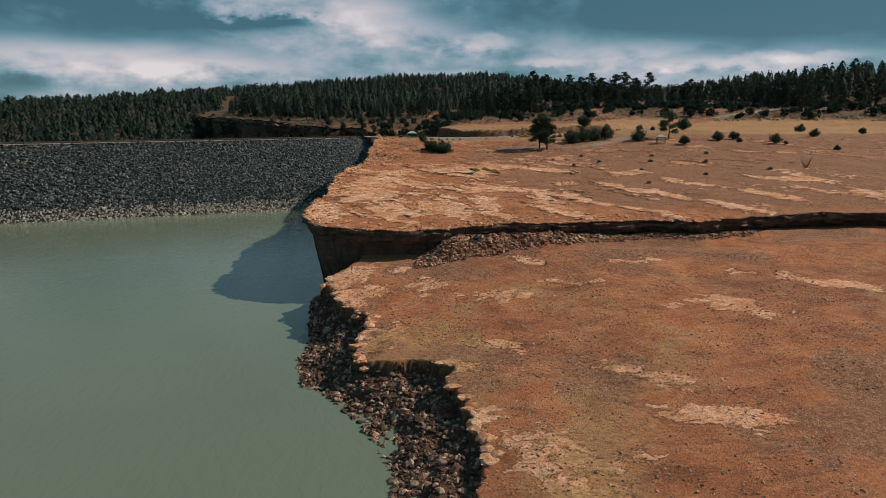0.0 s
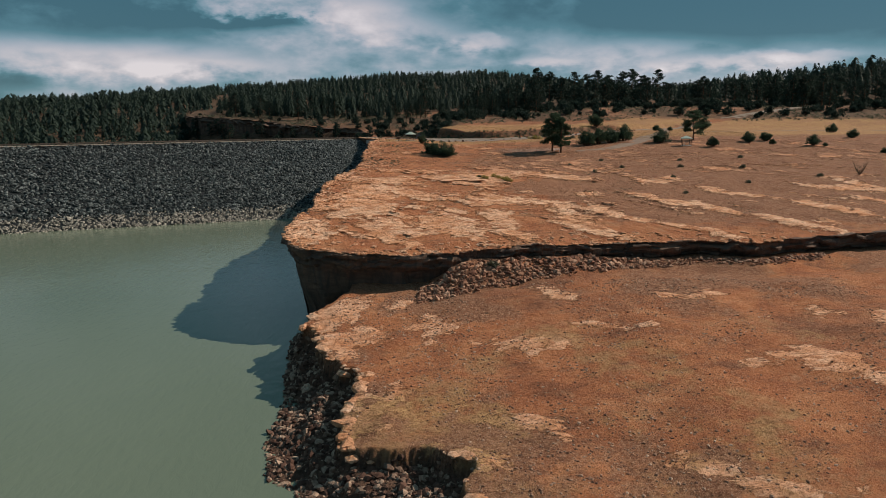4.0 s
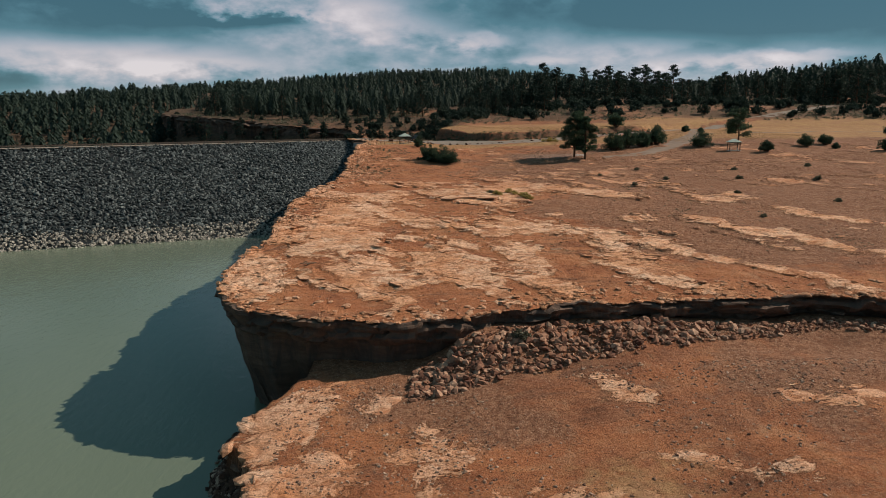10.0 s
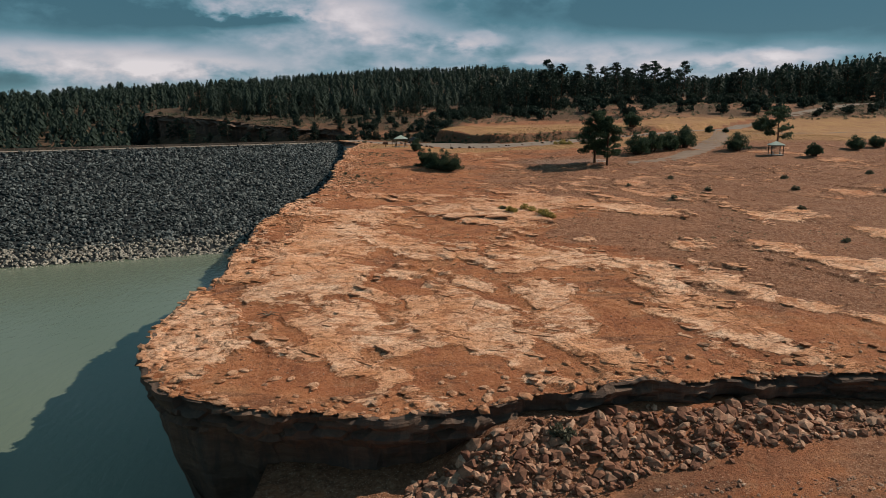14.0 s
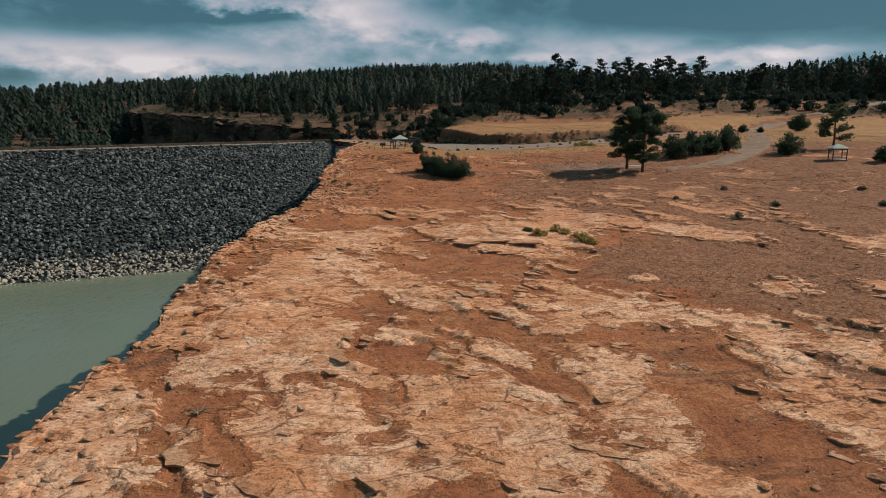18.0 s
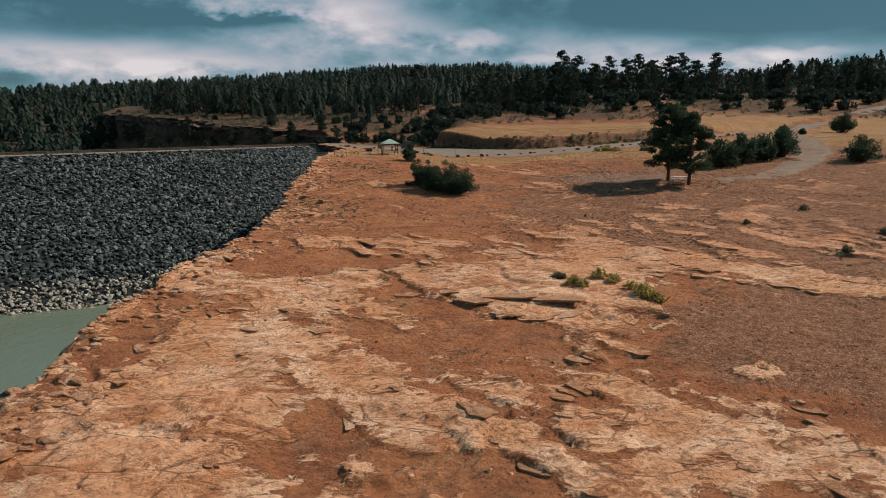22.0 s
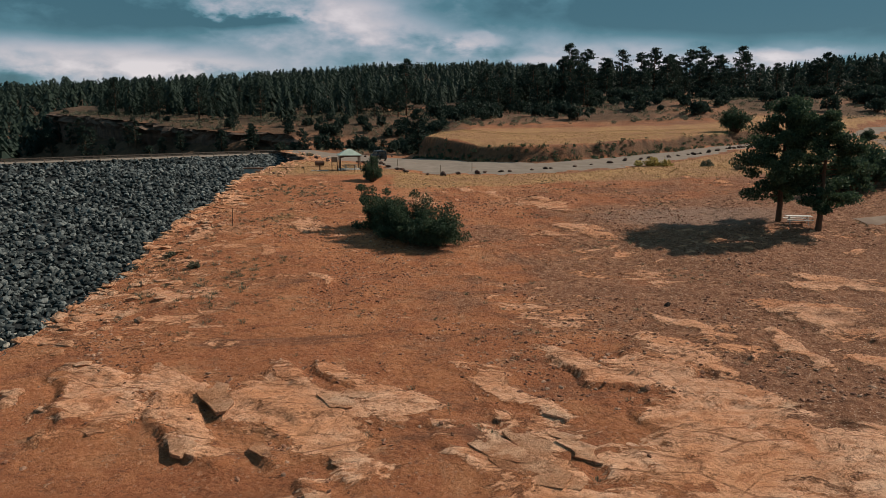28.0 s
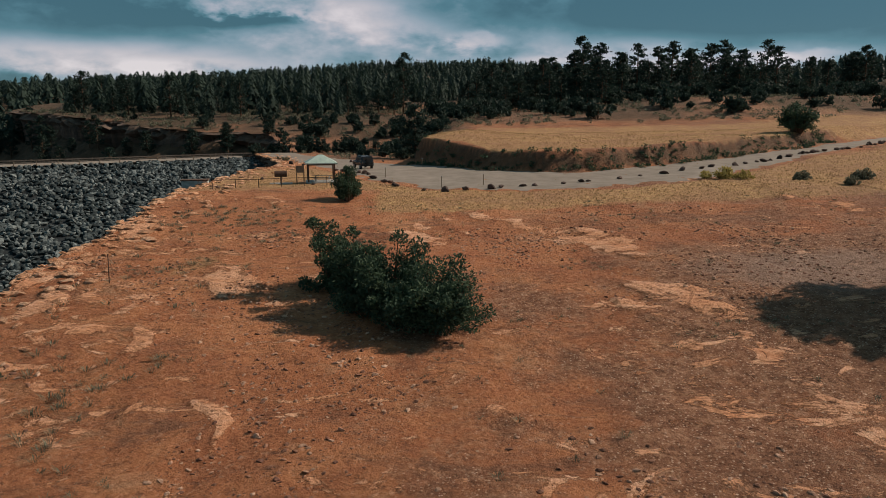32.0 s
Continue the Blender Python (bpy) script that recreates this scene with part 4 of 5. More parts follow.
def pine_meshes(seed, height, bare, width, leaves, leaf, clump=1.0):
    """Trunk with limbs, and a crown of needle tufts in uneven tiers."""
    rng = np.random.RandomState(seed)
    tubes, centres = [], []
    top = Vector((rng.uniform(-0.3, 0.3), rng.uniform(-0.3, 0.3), height))
    pts = [Vector((0, 0, -0.3)).lerp(top, f) + Vector((rng.randn(), rng.randn(), 0)) * 0.05 for f in np.linspace(0, 1, 7)]
    r0 = height * 0.022 + 0.06
    tubes.append(tube(pts, [r0 * (1 - 0.85 * f) for f in np.linspace(0, 1, 7)], 8))
    k = int(26 + 1.6 * height)
    for i in range(k):
        f = bare + (1 - bare) * (i + rng.rand()) / k
        z = f * height
        g = (f - bare) / (1 - bare)
        reach = width * (0.35 + 0.65 * math.sin(math.pi * min(1, 0.22 + 0.78 * g)) ** 0.8) * rng.uniform(0.55, 1.12)
        a = rng.uniform(0, 2 * math.pi)
        base = Vector((0, 0, -0.3)).lerp(top, f)
        tip = base + Vector((math.cos(a) * reach, math.sin(a) * reach, reach * rng.uniform(-0.12, 0.30)))
        tubes.append(tube([base, base.lerp(tip, 0.5) + Vector((0, 0, -0.05 * reach)), tip], [r0 * 0.28 * (1 - 0.6 * g), r0 * 0.16, 0.015], 4))
        for h in (0.45, 0.7, 0.95):
            if rng.rand() < 0.85:
                p = base.lerp(tip, h)
                centres.append((p.x, p.y, p.z + 0.1, clump * width * rng.uniform(0.13, 0.27) * (0.6 + 0.5 * h)))
    centres.append((top.x, top.y, top.z, width * 0.22))
    tv, tq = join_tubes(tubes)
    lv, lq = leaf_quads(rng, np.array(centres), 1.0, leaves, leaf, 0.6, 0.6)
    return grid_mesh("trunk", tv, tq, M_BARK), lv, lq


def bush_meshes(seed, rx, ry, h, leaves, leaf, stems=9, skirt=0.12, lobes=()):
    """A many-stemmed shrub or juniper whose foliage reaches nearly to the ground."""
    rng = np.random.RandomState(seed)
    tubes, centres = [], []
    for i in range(stems):
        a = rng.uniform(0, 2 * math.pi)
        f = rng.rand() ** 0.6
        tip = Vector((math.cos(a) * rx * 0.85 * f, math.sin(a) * ry * 0.85 * f, h * (0.95 - 0.45 * f ** 2) * rng.uniform(0.75, 1.0)))
        base = Vector((tip.x * 0.25, tip.y * 0.25, -0.2))
        tubes.append(tube([base, base.lerp(tip, 0.55) + Vector((0, 0, -0.05 * h)), tip], [0.03 * h + 0.03, 0.018 * h + 0.02, 0.012], 5))
        for hh in (0.45, 0.75, 1.0):
            p = base.lerp(tip, hh)
            centres.append((p.x, p.y, max(p.z, h * 0.22), 0.30 * min(rx, h) * rng.uniform(0.7, 1.2)))
    for i in range(int(stems * 1.6)):
        a = rng.uniform(0, 2 * math.pi)
        f = rng.uniform(0.45, 0.85)
        centres.append((math.cos(a) * rx * f, math.sin(a) * ry * f, h * rng.uniform(skirt + 0.1, 0.5), 0.26 * min(rx, h) * rng.uniform(0.7, 1.2)))
    for lx, ly, lh, lr in lobes:
        for i in range(9):
            a, f = rng.uniform(0, 2 * math.pi), rng.rand() ** 0.5
            tip = Vector((lx + math.cos(a) * lr * f, ly + math.sin(a) * lr * f, lh * (1.0 - 0.45 * f ** 2) * rng.uniform(0.8, 1.0)))
            base = Vector((lx * 0.8, ly * 0.8, -0.2))
            tubes.append(tube([base, base.lerp(tip, 0.5), tip], [0.09, 0.06, 0.015], 5))
            for hh in (0.25, 0.5, 0.75, 1.0):
                p = base.lerp(tip, hh)
                centres.append((p.x, p.y, max(p.z, 0.45), lr * rng.uniform(0.22, 0.42)))
            centres.append((lx + math.cos(a) * lr * 0.8, ly + math.sin(a) * lr * 0.8, rng.uniform(0.3, 0.9), lr * rng.uniform(0.25, 0.4)))
    tv, tq = join_tubes(tubes)
    lv, lq = leaf_quads(rng, np.array(centres), 1.0, leaves, leaf, 0.85, 0.3)
    lv[:, 2] = np.maximum(lv[:, 2], 0.02)
    return grid_mesh("stems", tv, tq, M_BARK), lv, lq


def height_at(x, y):
    return float(ground_height(np.array([x]), np.array([y]))[0])


def plant(kind, label, category, x, y, wood, crown, turn=0.0, scale=1.0, group="", z=None):
    ob = empty(kind, pose(x, y, (height_at(x, y) if z is None else z) - 0.05, 0, 0, turn) @ Matrix.Scale(scale, 4), label, category, group)
    part("trunk" if "tree" in kind else "woody_base", wood, ob)
    part("crown" if "tree" in kind else "foliage", crown, ob)
    return ob


def crown_of(lv, lq, material=None):
    return grid_mesh("crown", lv, lq, material or M_NEEDLE, smooth=False)


# the two pines by the picnic table
w, lv, lq = pine_meshes(101, 11.4, 0.21, 3.7, 30000, 0.17, 1.35)
plant("pine_tree", "dark green pine with a broad ragged crown beside the picnic table", "tree", 33.4, 39.5, w, crown_of(lv, lq), 40)
w, lv, lq = pine_meshes(102, 10.4, 0.22, 2.9, 22000, 0.165, 1.35)
plant("pine_tree", "dark green pine with low branches beside the picnic table", "tree", 35.6, 36.2, w, crown_of(lv, lq), 200)

# the broad bush near the rim, and the round one by the shelter
w, lv, lq = bush_meshes(103, 2.8, 2.1, 3.0, 62000, 0.105, 12, 0.06, [(-3.7, 4.2, 4.6, 1.5), (-1.6, 2.0, 4.0, 1.9), (0.5, 0.6, 4.3, 2.2), (2.4, -1.2, 3.4, 2.2), (3.6, -2.6, 2.4, 1.8), (1.4, -2.0, 2.2, 1.8)])
plant("juniper_bush", "broad dark green bush on bare red earth", "bush", -2.6, 37.6, w, crown_of(lv, lq, M_JUNIPER), scale=1.08)
w, lv, lq = bush_meshes(104, 1.75, 1.6, 3.7, 11000, 0.10, 14, 0.04)
plant("juniper_bush", "round dark green bush beside the picnic shelter", "bush", -8.4, 69.5, w, crown_of(lv, lq, M_JUNIPER))

# junipers and pines over the fields
jun = []
for sd, a, b, h in ((111, 3.0, 2.8, 5.0), (112, 3.3, 3.0, 4.3), (113, 2.4, 2.3, 3.6)):
    w, lv, lq = bush_meshes(sd, a, b, h, 4600, 0.2, 14, 0.05)
    jun.append((w, crown_of(lv, lq, M_JUNIPER)))
TREES = [(46.6, 51.8, 0, 1.15), (51.1, 55, 0, 1.2), (55.5, 57, 2, 1.3), (60.8, 60.2, 1, 1.3), (71.4, 52.3, 1, 1.05), (99.8, 50.1, 1, 0.8), (107, 53.5, 0, 0.7), (106, 46, 2, 0.5),
         (116, 39.8, 1, 0.78), (115.9, 135.7, 1, 1.3), (118.5, 37.7, 2, 0.35), (130, 25.7, 2, 0.5), (84.2, 39.7, 2, 0.85), (66.4, 128.6, 0, 1.25), (90, 118, 2, 0.7), (97, 122, 2, 0.5),
         (165, 72, 2, 0.7), (140, 60, 1, 0.7), (152, 95, 1, 0.8)]
for i, (x, y, k, sc) in enumerate(TREES):
    plant("juniper_tree", "dark green juniper on the dry field", "tree", x, y, *jun[k], turn=47 * i, scale=sc, group="junipers on the field")
w, lv, lq = pine_meshes(114, 9.5, 0.25, 4.6, 3600, 0.28)
plant("pine_tree", "spreading pine behind the small picnic shelter", "tree", 84.6, 58.5, w, crown_of(lv, lq), 10)

far_jun = []
for sd, a, b, h in ((141, 2.7, 2.5, 5.2), (142, 3.2, 3.0, 4.4), (143, 2.3, 2.1, 3.4)):
    w, lv, lq = bush_meshes(sd, a, b, h, 620, 0.46, 9, 0.05)
    far_jun.append((w, crown_of(lv, lq, M_FOREST)))

# ponderosas at the wood's edge
pond = []
for sd, h, wd in ((121, 19, 5.4), (122, 15, 5.0), (123, 22, 5.2)):
    w, lv, lq = pine_meshes(sd, h, 0.16, wd, 1500, 0.62, 1.2)
    pond.append((w, crown_of(lv, lq, M_FOREST)))
rng = np.random.RandomState(31)
EDGE = [(66, 322, 2, 1.12), (62, 318, 0, 1.0), (76, 330, 0, 1.1), (84, 326, 1, 1.1), (95, 335, 2, 0.95), (103, 330, 0, 1.0), (112, 338, 0, 1.15), (118, 332, 1, 1.2), (131, 340, 0, 1.1), (139, 344, 0, 1.2),
        (146, 338, 1, 1.2), (155, 334, 2, 1.0), (-4, 150, 1, 0.72), (-46, 180, 1, 0.8), (-14, 320, 2, 1.0), (20, 300, 1, 1.0), (45, 296, 0, 0.9), (48, 240, 1, 0.85), (54, 236, 0, 0.8), (40, 250, 1, 0.75)]
for _ in range(70):
    x = rng.uniform(-150, 60)
    EDGE.append((x, rng.uniform(225, 300) + max(0, -x - 80) * 0.7, rng.randint(3), rng.uniform(0.35, 0.7)))
for _ in range(45):
    EDGE.append((rng.uniform(228, 430), rng.uniform(300, 380), rng.randint(3), rng.uniform(0.6, 0.95)))
HILL = [(rng.uniform(0, 270), 186 + 105 * rng.rand() ** 0.8, rng.randint(3), rng.uniform(0.5, 1.35)) for _ in range(360)]
HILL += [(rng.uniform(-62, 5), rng.uniform(168, 218), rng.randint(3), rng.uniform(0.5, 1.1)) for _ in range(50)]
HILL += [(rng.uniform(-40, 4), rng.uniform(140, 200), rng.randint(3), rng.uniform(0.35, 0.9)) for _ in range(60)]
HILL += [(rng.uniform(-170, -30), rng.uniform(206, 290), rng.randint(3), rng.uniform(0.4, 0.9)) for _ in range(60)]
hx, hy = np.array([h[0] for h in HILL]), np.array([h[1] for h in HILL])
free = inside(hx, hy, UPLAND) & ((hx < -2) | (hy > 184)) & (road_free(hx, hy) > 0.5)
order = [i for i in np.argsort(hy) if free[i]]
for i in order[:235]:
    x, y, k, sc = HILL[i]
    plant("juniper_tree", "dark juniper on the stony hillside", "tree", x, y, *far_jun[k], turn=31 * i, scale=sc, group="junipers on the hillside")
rest_xy = np.array([HILL[i] for i in order[235:]])
crowns = []
for x, y, k, sc in rest_xy:
    lv = np.array([v.co[:] for v in far_jun[int(k)][1].vertices]) * sc
    crowns.append(lv + [x, y, float(upland(x, y))])
lv = np.vstack(crowns)
tagged(new("hillside_junipers", crown_of(lv, np.arange(len(lv)).reshape(-1, 4), M_FOREST)), "dark scattered junipers at the foot of the woods", "forest", kind="stuff")
EDGE += [(rng.uniform(212, 345), rng.uniform(228, 330), rng.randint(3), rng.uniform(0.55, 1.0)) for _ in range(70)]
EDGE += [(rng.uniform(120, 230), rng.uniform(268, 335), rng.randint(3), rng.uniform(0.5, 0.9)) for _ in range(26)]
EDGE += [(rng.uniform(20, 130), rng.uniform(262, 335), rng.randint(3), rng.uniform(0.5, 0.85)) for _ in range(34)]
EDGE = [e for e, k in zip(EDGE, inside(np.array([e[0] for e in EDGE]), np.array([e[1] for e in EDGE]), UPLAND)) if k]
ci = rng.randint(8, 130, 30)
cp = canyon[ci] - rng.uniform(0, 16, (30, 2)) * [0.4, 1.0]
cz = valley_height(cp[:, 0], cp[:, 1])
for i in np.where(~inside(cp[:, 0], cp[:, 1], UPLAND))[0]:
    plant("ponderosa_tree", "dark pine on the rubble below the canyon wall", "tree", cp[i, 0], cp[i, 1], *pond[i % 3], turn=53 * i, scale=rng.uniform(0.3, 0.5), group="pines below the canyon wall", z=float(cz[i]))
for i, (x, y, k, sc) in enumerate(EDGE):
    plant("ponderosa_tree", "tall dark ponderosa pine at the edge of the wood", "tree", x, y, *pond[k], turn=67 * i, scale=sc, group="ponderosas at the wood's edge")


def wood(name, label, x, y, z, hmin, hmax, seed, Q):
    """A far wood: many small conifers, joined."""
    rng = np.random.RandomState(seed)
    n = len(x)
    fine = math.sqrt(32 / Q)
    shapes = []
    for k in range(8):
        f = np.sort(rng.rand(Q) ** 1.25)
        a = 2.4 * np.arange(Q) + rng.uniform(-0.5, 0.5, Q)
        full = rng.uniform(0.17, 0.25)
        r = full * ((1 - f) ** 0.8 if k < 4 else np.sqrt(1 - f ** 2.2)) * np.minimum(1, 0.55 + 3.0 * f) * rng.uniform(0.75, 1.12, Q)
        out = np.stack([np.cos(a), np.sin(a), 0 * a], 1)
        side = np.stack([-np.sin(a), np.cos(a), rng.uniform(-0.3, 0.3, Q)], 1) * ((0.032 + 0.30 * r) * fine)[:, None]
        lip = out * (r + 0.03)[:, None] + np.array([0, 0, 1]) * (0.08 + 0.86 * f)[:, None]
        high = out * (r * (1 - 0.65 * fine))[:, None] + np.array([0, 0, 1]) * (0.08 + 0.86 * f + (0.05 + 0.75 * r) * fine)[:, None]
        shapes.append(np.stack([lip - side, lip + side * rng.uniform(0.6, 1.0, (Q, 1)), high + side * 0.35, high - side * 0.35], 1))
    S = np.array(shapes)[rng.randint(0, 8, n)]
    a = rng.uniform(0, 2 * np.pi, n)
    h = hmin + (hmax - hmin) * rng.rand(n) ** 1.6
    ca, sa = np.cos(a)[:, None, None], np.sin(a)[:, None, None]
    X = (S[..., 0] * ca - S[..., 1] * sa) * h[:, None, None] + x[:, None, None]
    Y = (S[..., 0] * sa + S[..., 1] * ca) * h[:, None, None] + y[:, None, None]
    Z = S[..., 2] * h[:, None, None] + z[:, None, None]
    V = np.stack([X, Y, Z], -1).reshape(-1, 3)
    ob = new(name, grid_mesh(name, V, np.arange(len(V)).reshape(-1, 4), M_FOREST, smooth=False))
    return tagged(ob, label, "forest", kind="stuff")


rng = np.random.RandomState(51)
x, y = rng.uniform(-700, 700, 12000), 225 + 880 * rng.rand(12000) ** 1.25
ok = inside(x, y, UPLAND) & (np.abs(x) < 0.75 * (y + 220)) & ~((x > 140) & (x < 0.42 * (y + 207)) & (y < 400)) & ~((x > -30) & (y < 300)) & ~((x > 20) & (x < 190) & (y < 350)) & (rng.rand(12000) < np.where(x < -25, 0.6, 0.25) + 0.75 * step(240, 330, y))
x, y = x[ok], y[ok]
back, _ = nearest(x, y, canyon[:400])
x, y = x[back > 16], y[back > 16]
near = y < 430
wood("forest", "dense dark pine forest on the hills", x[~near], y[~near], upland(x[~near], y[~near]), 6, 17, 52, 30)
wood("forest", "dark pine wood above the canyon wall", x[near], y[near], upland(x[near], y[near]), 6, 16, 54, 120)
x, y = rng.uniform(-1000, -90, 13500), 60 + 1160 * rng.rand(13500) ** 1.3
ok = ~inside(x, y, UPLAND) & ((x < -150) | (y > 300)) & (y > 215 + 0.72 * x) & (np.abs(x) < 0.75 * (y + 220))
x, y = x[ok], y[ok]
wood("valley_forest", "dense dark pine forest in the valley behind the dam", x, y, valley_height(x, y), 8, 15, 53, 36)



# a hill far beyond the gap in the woods, its haze painted blue
hx, hy = np.meshgrid(np.linspace(500, 1500, 60), np.linspace(2500, 3000, 12))
hz = -60 + 175 * np.exp(-((hx - 960) / 330) ** 2) * np.sin(np.linspace(0.15, 1.6, 12))[:, None] + 7 * fbm(hx, hy, 191, 60.0, 3)
# woods tinted blue-green: distance haze mixed into the base colour
M_FARHILL = plain_paint("haze_blue_distant_woods", (0.060, 0.105, 0.120), (0.085, 0.130, 0.140), 0.02, 0.95, 0.0)
q = (np.arange(11)[:, None] * 60 + np.arange(59)[None, :]).ravel()
tagged(new("backdrop_hill", grid_mesh("backdrop_hill", np.stack([hx, hy, hz], -1).reshape(-1, 3), np.stack([q, q + 1, q + 61, q + 60], 1), M_FARHILL)), "distant wooded hill with blue haze put into its colour", "hill", kind="structure")


# ---------------------------------------------------------------- roads
def ribbon(name, line, widths, material, label, lift=0.07, cols=9):
    p = dense(line, 2.0)
    w = np.interp(np.linspace(0, 1, len(p)), np.linspace(0, 1, len(widths)), widths)
    tan = np.gradient(p, axis=0)
    tan /= np.linalg.norm(tan, axis=1)[:, None]
    nor = np.stack([-tan[:, 1], tan[:, 0]], 1)
    o = np.linspace(-0.5, 0.5, cols)
    X = p[:, None, 0] + nor[:, None, 0] * o * w[:, None]
    Y = p[:, None, 1] + nor[:, None, 1] * o * w[:, None]
    jag = 0.4 * fbm(X, Y, 95, 4.0, 2)
    jag[:, 1:-1] = 0
    X, Y = X + nor[:, None, 0] * jag, Y + nor[:, None, 1] * jag
    Z = (upland(X, Y) + 0.2 * fbm(X, Y, 21, 9.0, 4, 0.55)) + lift
    Z[:, 0] -= lift * 1.6
    Z[:, -1] -= lift * 1.6
    q = (np.arange(len(p) - 1)[:, None] * cols + np.arange(cols - 1)[None, :]).ravel()
    ob = new(name, grid_mesh(name, np.stack([X, Y, Z], -1).reshape(-1, 3), np.stack([q, q + 1, q + 1 + cols, q + cols], 1), material))
    return tagged(ob, label, "road", kind="structure")


ribbon("road", ROAD, ROAD_WIDTH, M_ROAD, "pale gravel road past the parking place")
ribbon("track", [(41, 39), (48, 40.5), (57, 48), (69, 64), (82, 90), (94, 120), (103, 150)], [2.5, 6, 7, 6, 5, 4, 4], M_TRACK, "worn grey gravel track curving round the junipers", 0.05)
ribbon("track", [(84, 96), (98, 110), (120, 114), (150, 116), (260, 120)], [3, 3, 3, 3, 3], M_TRACK, "pale straight track across the dry field", 0.05)

# ---------------------------------------------------------------- stones of the shore, the scarp and the plateau
rng = np.random.RandomState(61)


def at_ground(x, y):
    return np.stack([x, y, ground_height(x, y)], 1)


def at_low(x, y):
    return np.stack([x, y, low_ground(x, y)], 1)


SLABS, SLAB_F = rock_shapes(6, 14, 0.45, 0.34)

# rubble of the scarp
n = 3800
x = -5 + 70 * rng.rand(n) ** 1.5
k = rng.rand(n)
rimy = np.interp(x, np.sort(rim[rim[:, 1] < -58][:, 0]), rim[rim[:, 1] < -58][np.argsort(rim[rim[:, 1] < -58][:, 0])][:, 1])
y = rimy - 0.4 - (2.0 + 4.5 * (1 - step(8, 45, x))) * k ** 0.8 - 0.8 * rng.rand(n)
pos = at_low(x, y)
siz = (0.18 + 0.38 * rng.rand(n) + 1.7 * rng.rand(n) ** 6) * (1 - 0.35 * k) * (1 - 0.35 * step(12, 50, x))
near_r = np.where((x > -5) & (x < 16))[0][:300]
rest = np.ones(n, bool)
rest[near_r] = False
ob = new("scarp_rubble", heap("scarp_rubble", SLABS + ROCKS, ROCK_F, pos[rest] + [0, 0, 0.1], siz[rest], 0.6, 62, M_RUBBLE_I))
tagged(ob, "tumbled red sandstone rubble below the scarp", "rubble", kind="stuff")
RUBBLE_PARTS = (pos[near_r] + [0, 0, 0.12], siz[near_r] * 1.1)

# broken rock down the bluff above the water
n = 52000
x, y = rng.uniform(-27, 8, n), rng.uniform(-200, -74, n)
ds, _ = nearest(x, y, shelf_line)
ok = ~inside(x, y, list(map(tuple, shelf_line[::2])) + [(300, -300), (300, -40), (-16, -40)]) & inside(x, y, list(map(tuple, shore_line[::2])) + [(300, -300), (300, -40), (-24, -40)]) & (ds > 0.15)
pos = at_low(x[ok], y[ok])
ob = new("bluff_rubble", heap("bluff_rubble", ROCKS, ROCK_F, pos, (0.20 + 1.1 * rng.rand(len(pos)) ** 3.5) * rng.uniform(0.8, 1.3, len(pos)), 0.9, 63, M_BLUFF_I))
tagged(ob, "broken rock, pale and shade-darkened, on the bluff above the water", "rubble", kind="stuff")

# pale cap rock broken along the edge of the shelf
k = np.where((shelf_line[:, 1] > -160) & (shelf_line[:, 1] < -76))[0]
k = k[rng.randint(0, len(k), 230)]
k = k[value_noise(shelf_line[k, 0], shelf_line[k, 1], 69, 7.0) > -0.35]
sp = shelf_line[k] + np.stack([0.1 + 1.0 * rng.rand(len(k)) ** 1.5, rng.uniform(-0.3, 0.3, len(k))], 1)
sz = low_ground(sp[:, 0] + 0.6, sp[:, 1])
ob = new("shelf_edge_blocks", heap("shelf_edge_blocks", SLABS, ROCK_F, np.c_[sp, sz - 0.22], 0.4 + 2.6 * rng.rand(len(k)) ** 2.0, 0.12, 65, M_PLATE))
tagged(ob, "pale broken cap rock along the edge of the shelf", "rocks", kind="stuff")

# gravel and loose stones strewn over the shelf and the plateau
n = 42000
x, y = rng.uniform(-18, 60, n), -76 - 110 * rng.rand(n) ** 1.2
ok = inside(x, y, list(map(tuple, shelf_line[::2])) + [(300, -300), (300, -40), (-16, -40)]) & (fbm(x, y, 65, 7.0, 4) + 0.25 * rng.randn(n) > 0.02)
pos = at_low(x[ok], y[ok])
ob = new("shelf_stones", heap("shelf_stones", ROCKS, ROCK_F, pos, 0.10 + 0.42 * rng.rand(len(pos)) ** 3.6, 0.5, 66, M_SHELF_I))
tagged(ob, "loose brown stones on the lower shelf", "stones", kind="stuff")
n = 44000
x, y = rng.uniform(-26, 60, n), rng.uniform(-66, 62, n)
x[20000:], y[20000:] = rng.uniform(-26, 34, 24000), rng.uniform(0, 56, 24000)
f = slab_field(x, y)
ok = (f + 0.22 * rng.randn(n) < 0.02) & (fbm(x, y, 67, 6.0, 4) + 0.22 * rng.randn(n) > 0.10)
pos = at_ground(x[ok], y[ok])
ob = new("plateau_stones", heap("plateau_stones", ROCKS + SLABS, ROCK_F, pos, 0.08 + 0.34 * rng.rand(len(pos)) ** 3, 0.5, 68, M_RUBBLE_I))
tagged(ob, "loose red and pale stones on the plateau", "stones", kind="stuff")


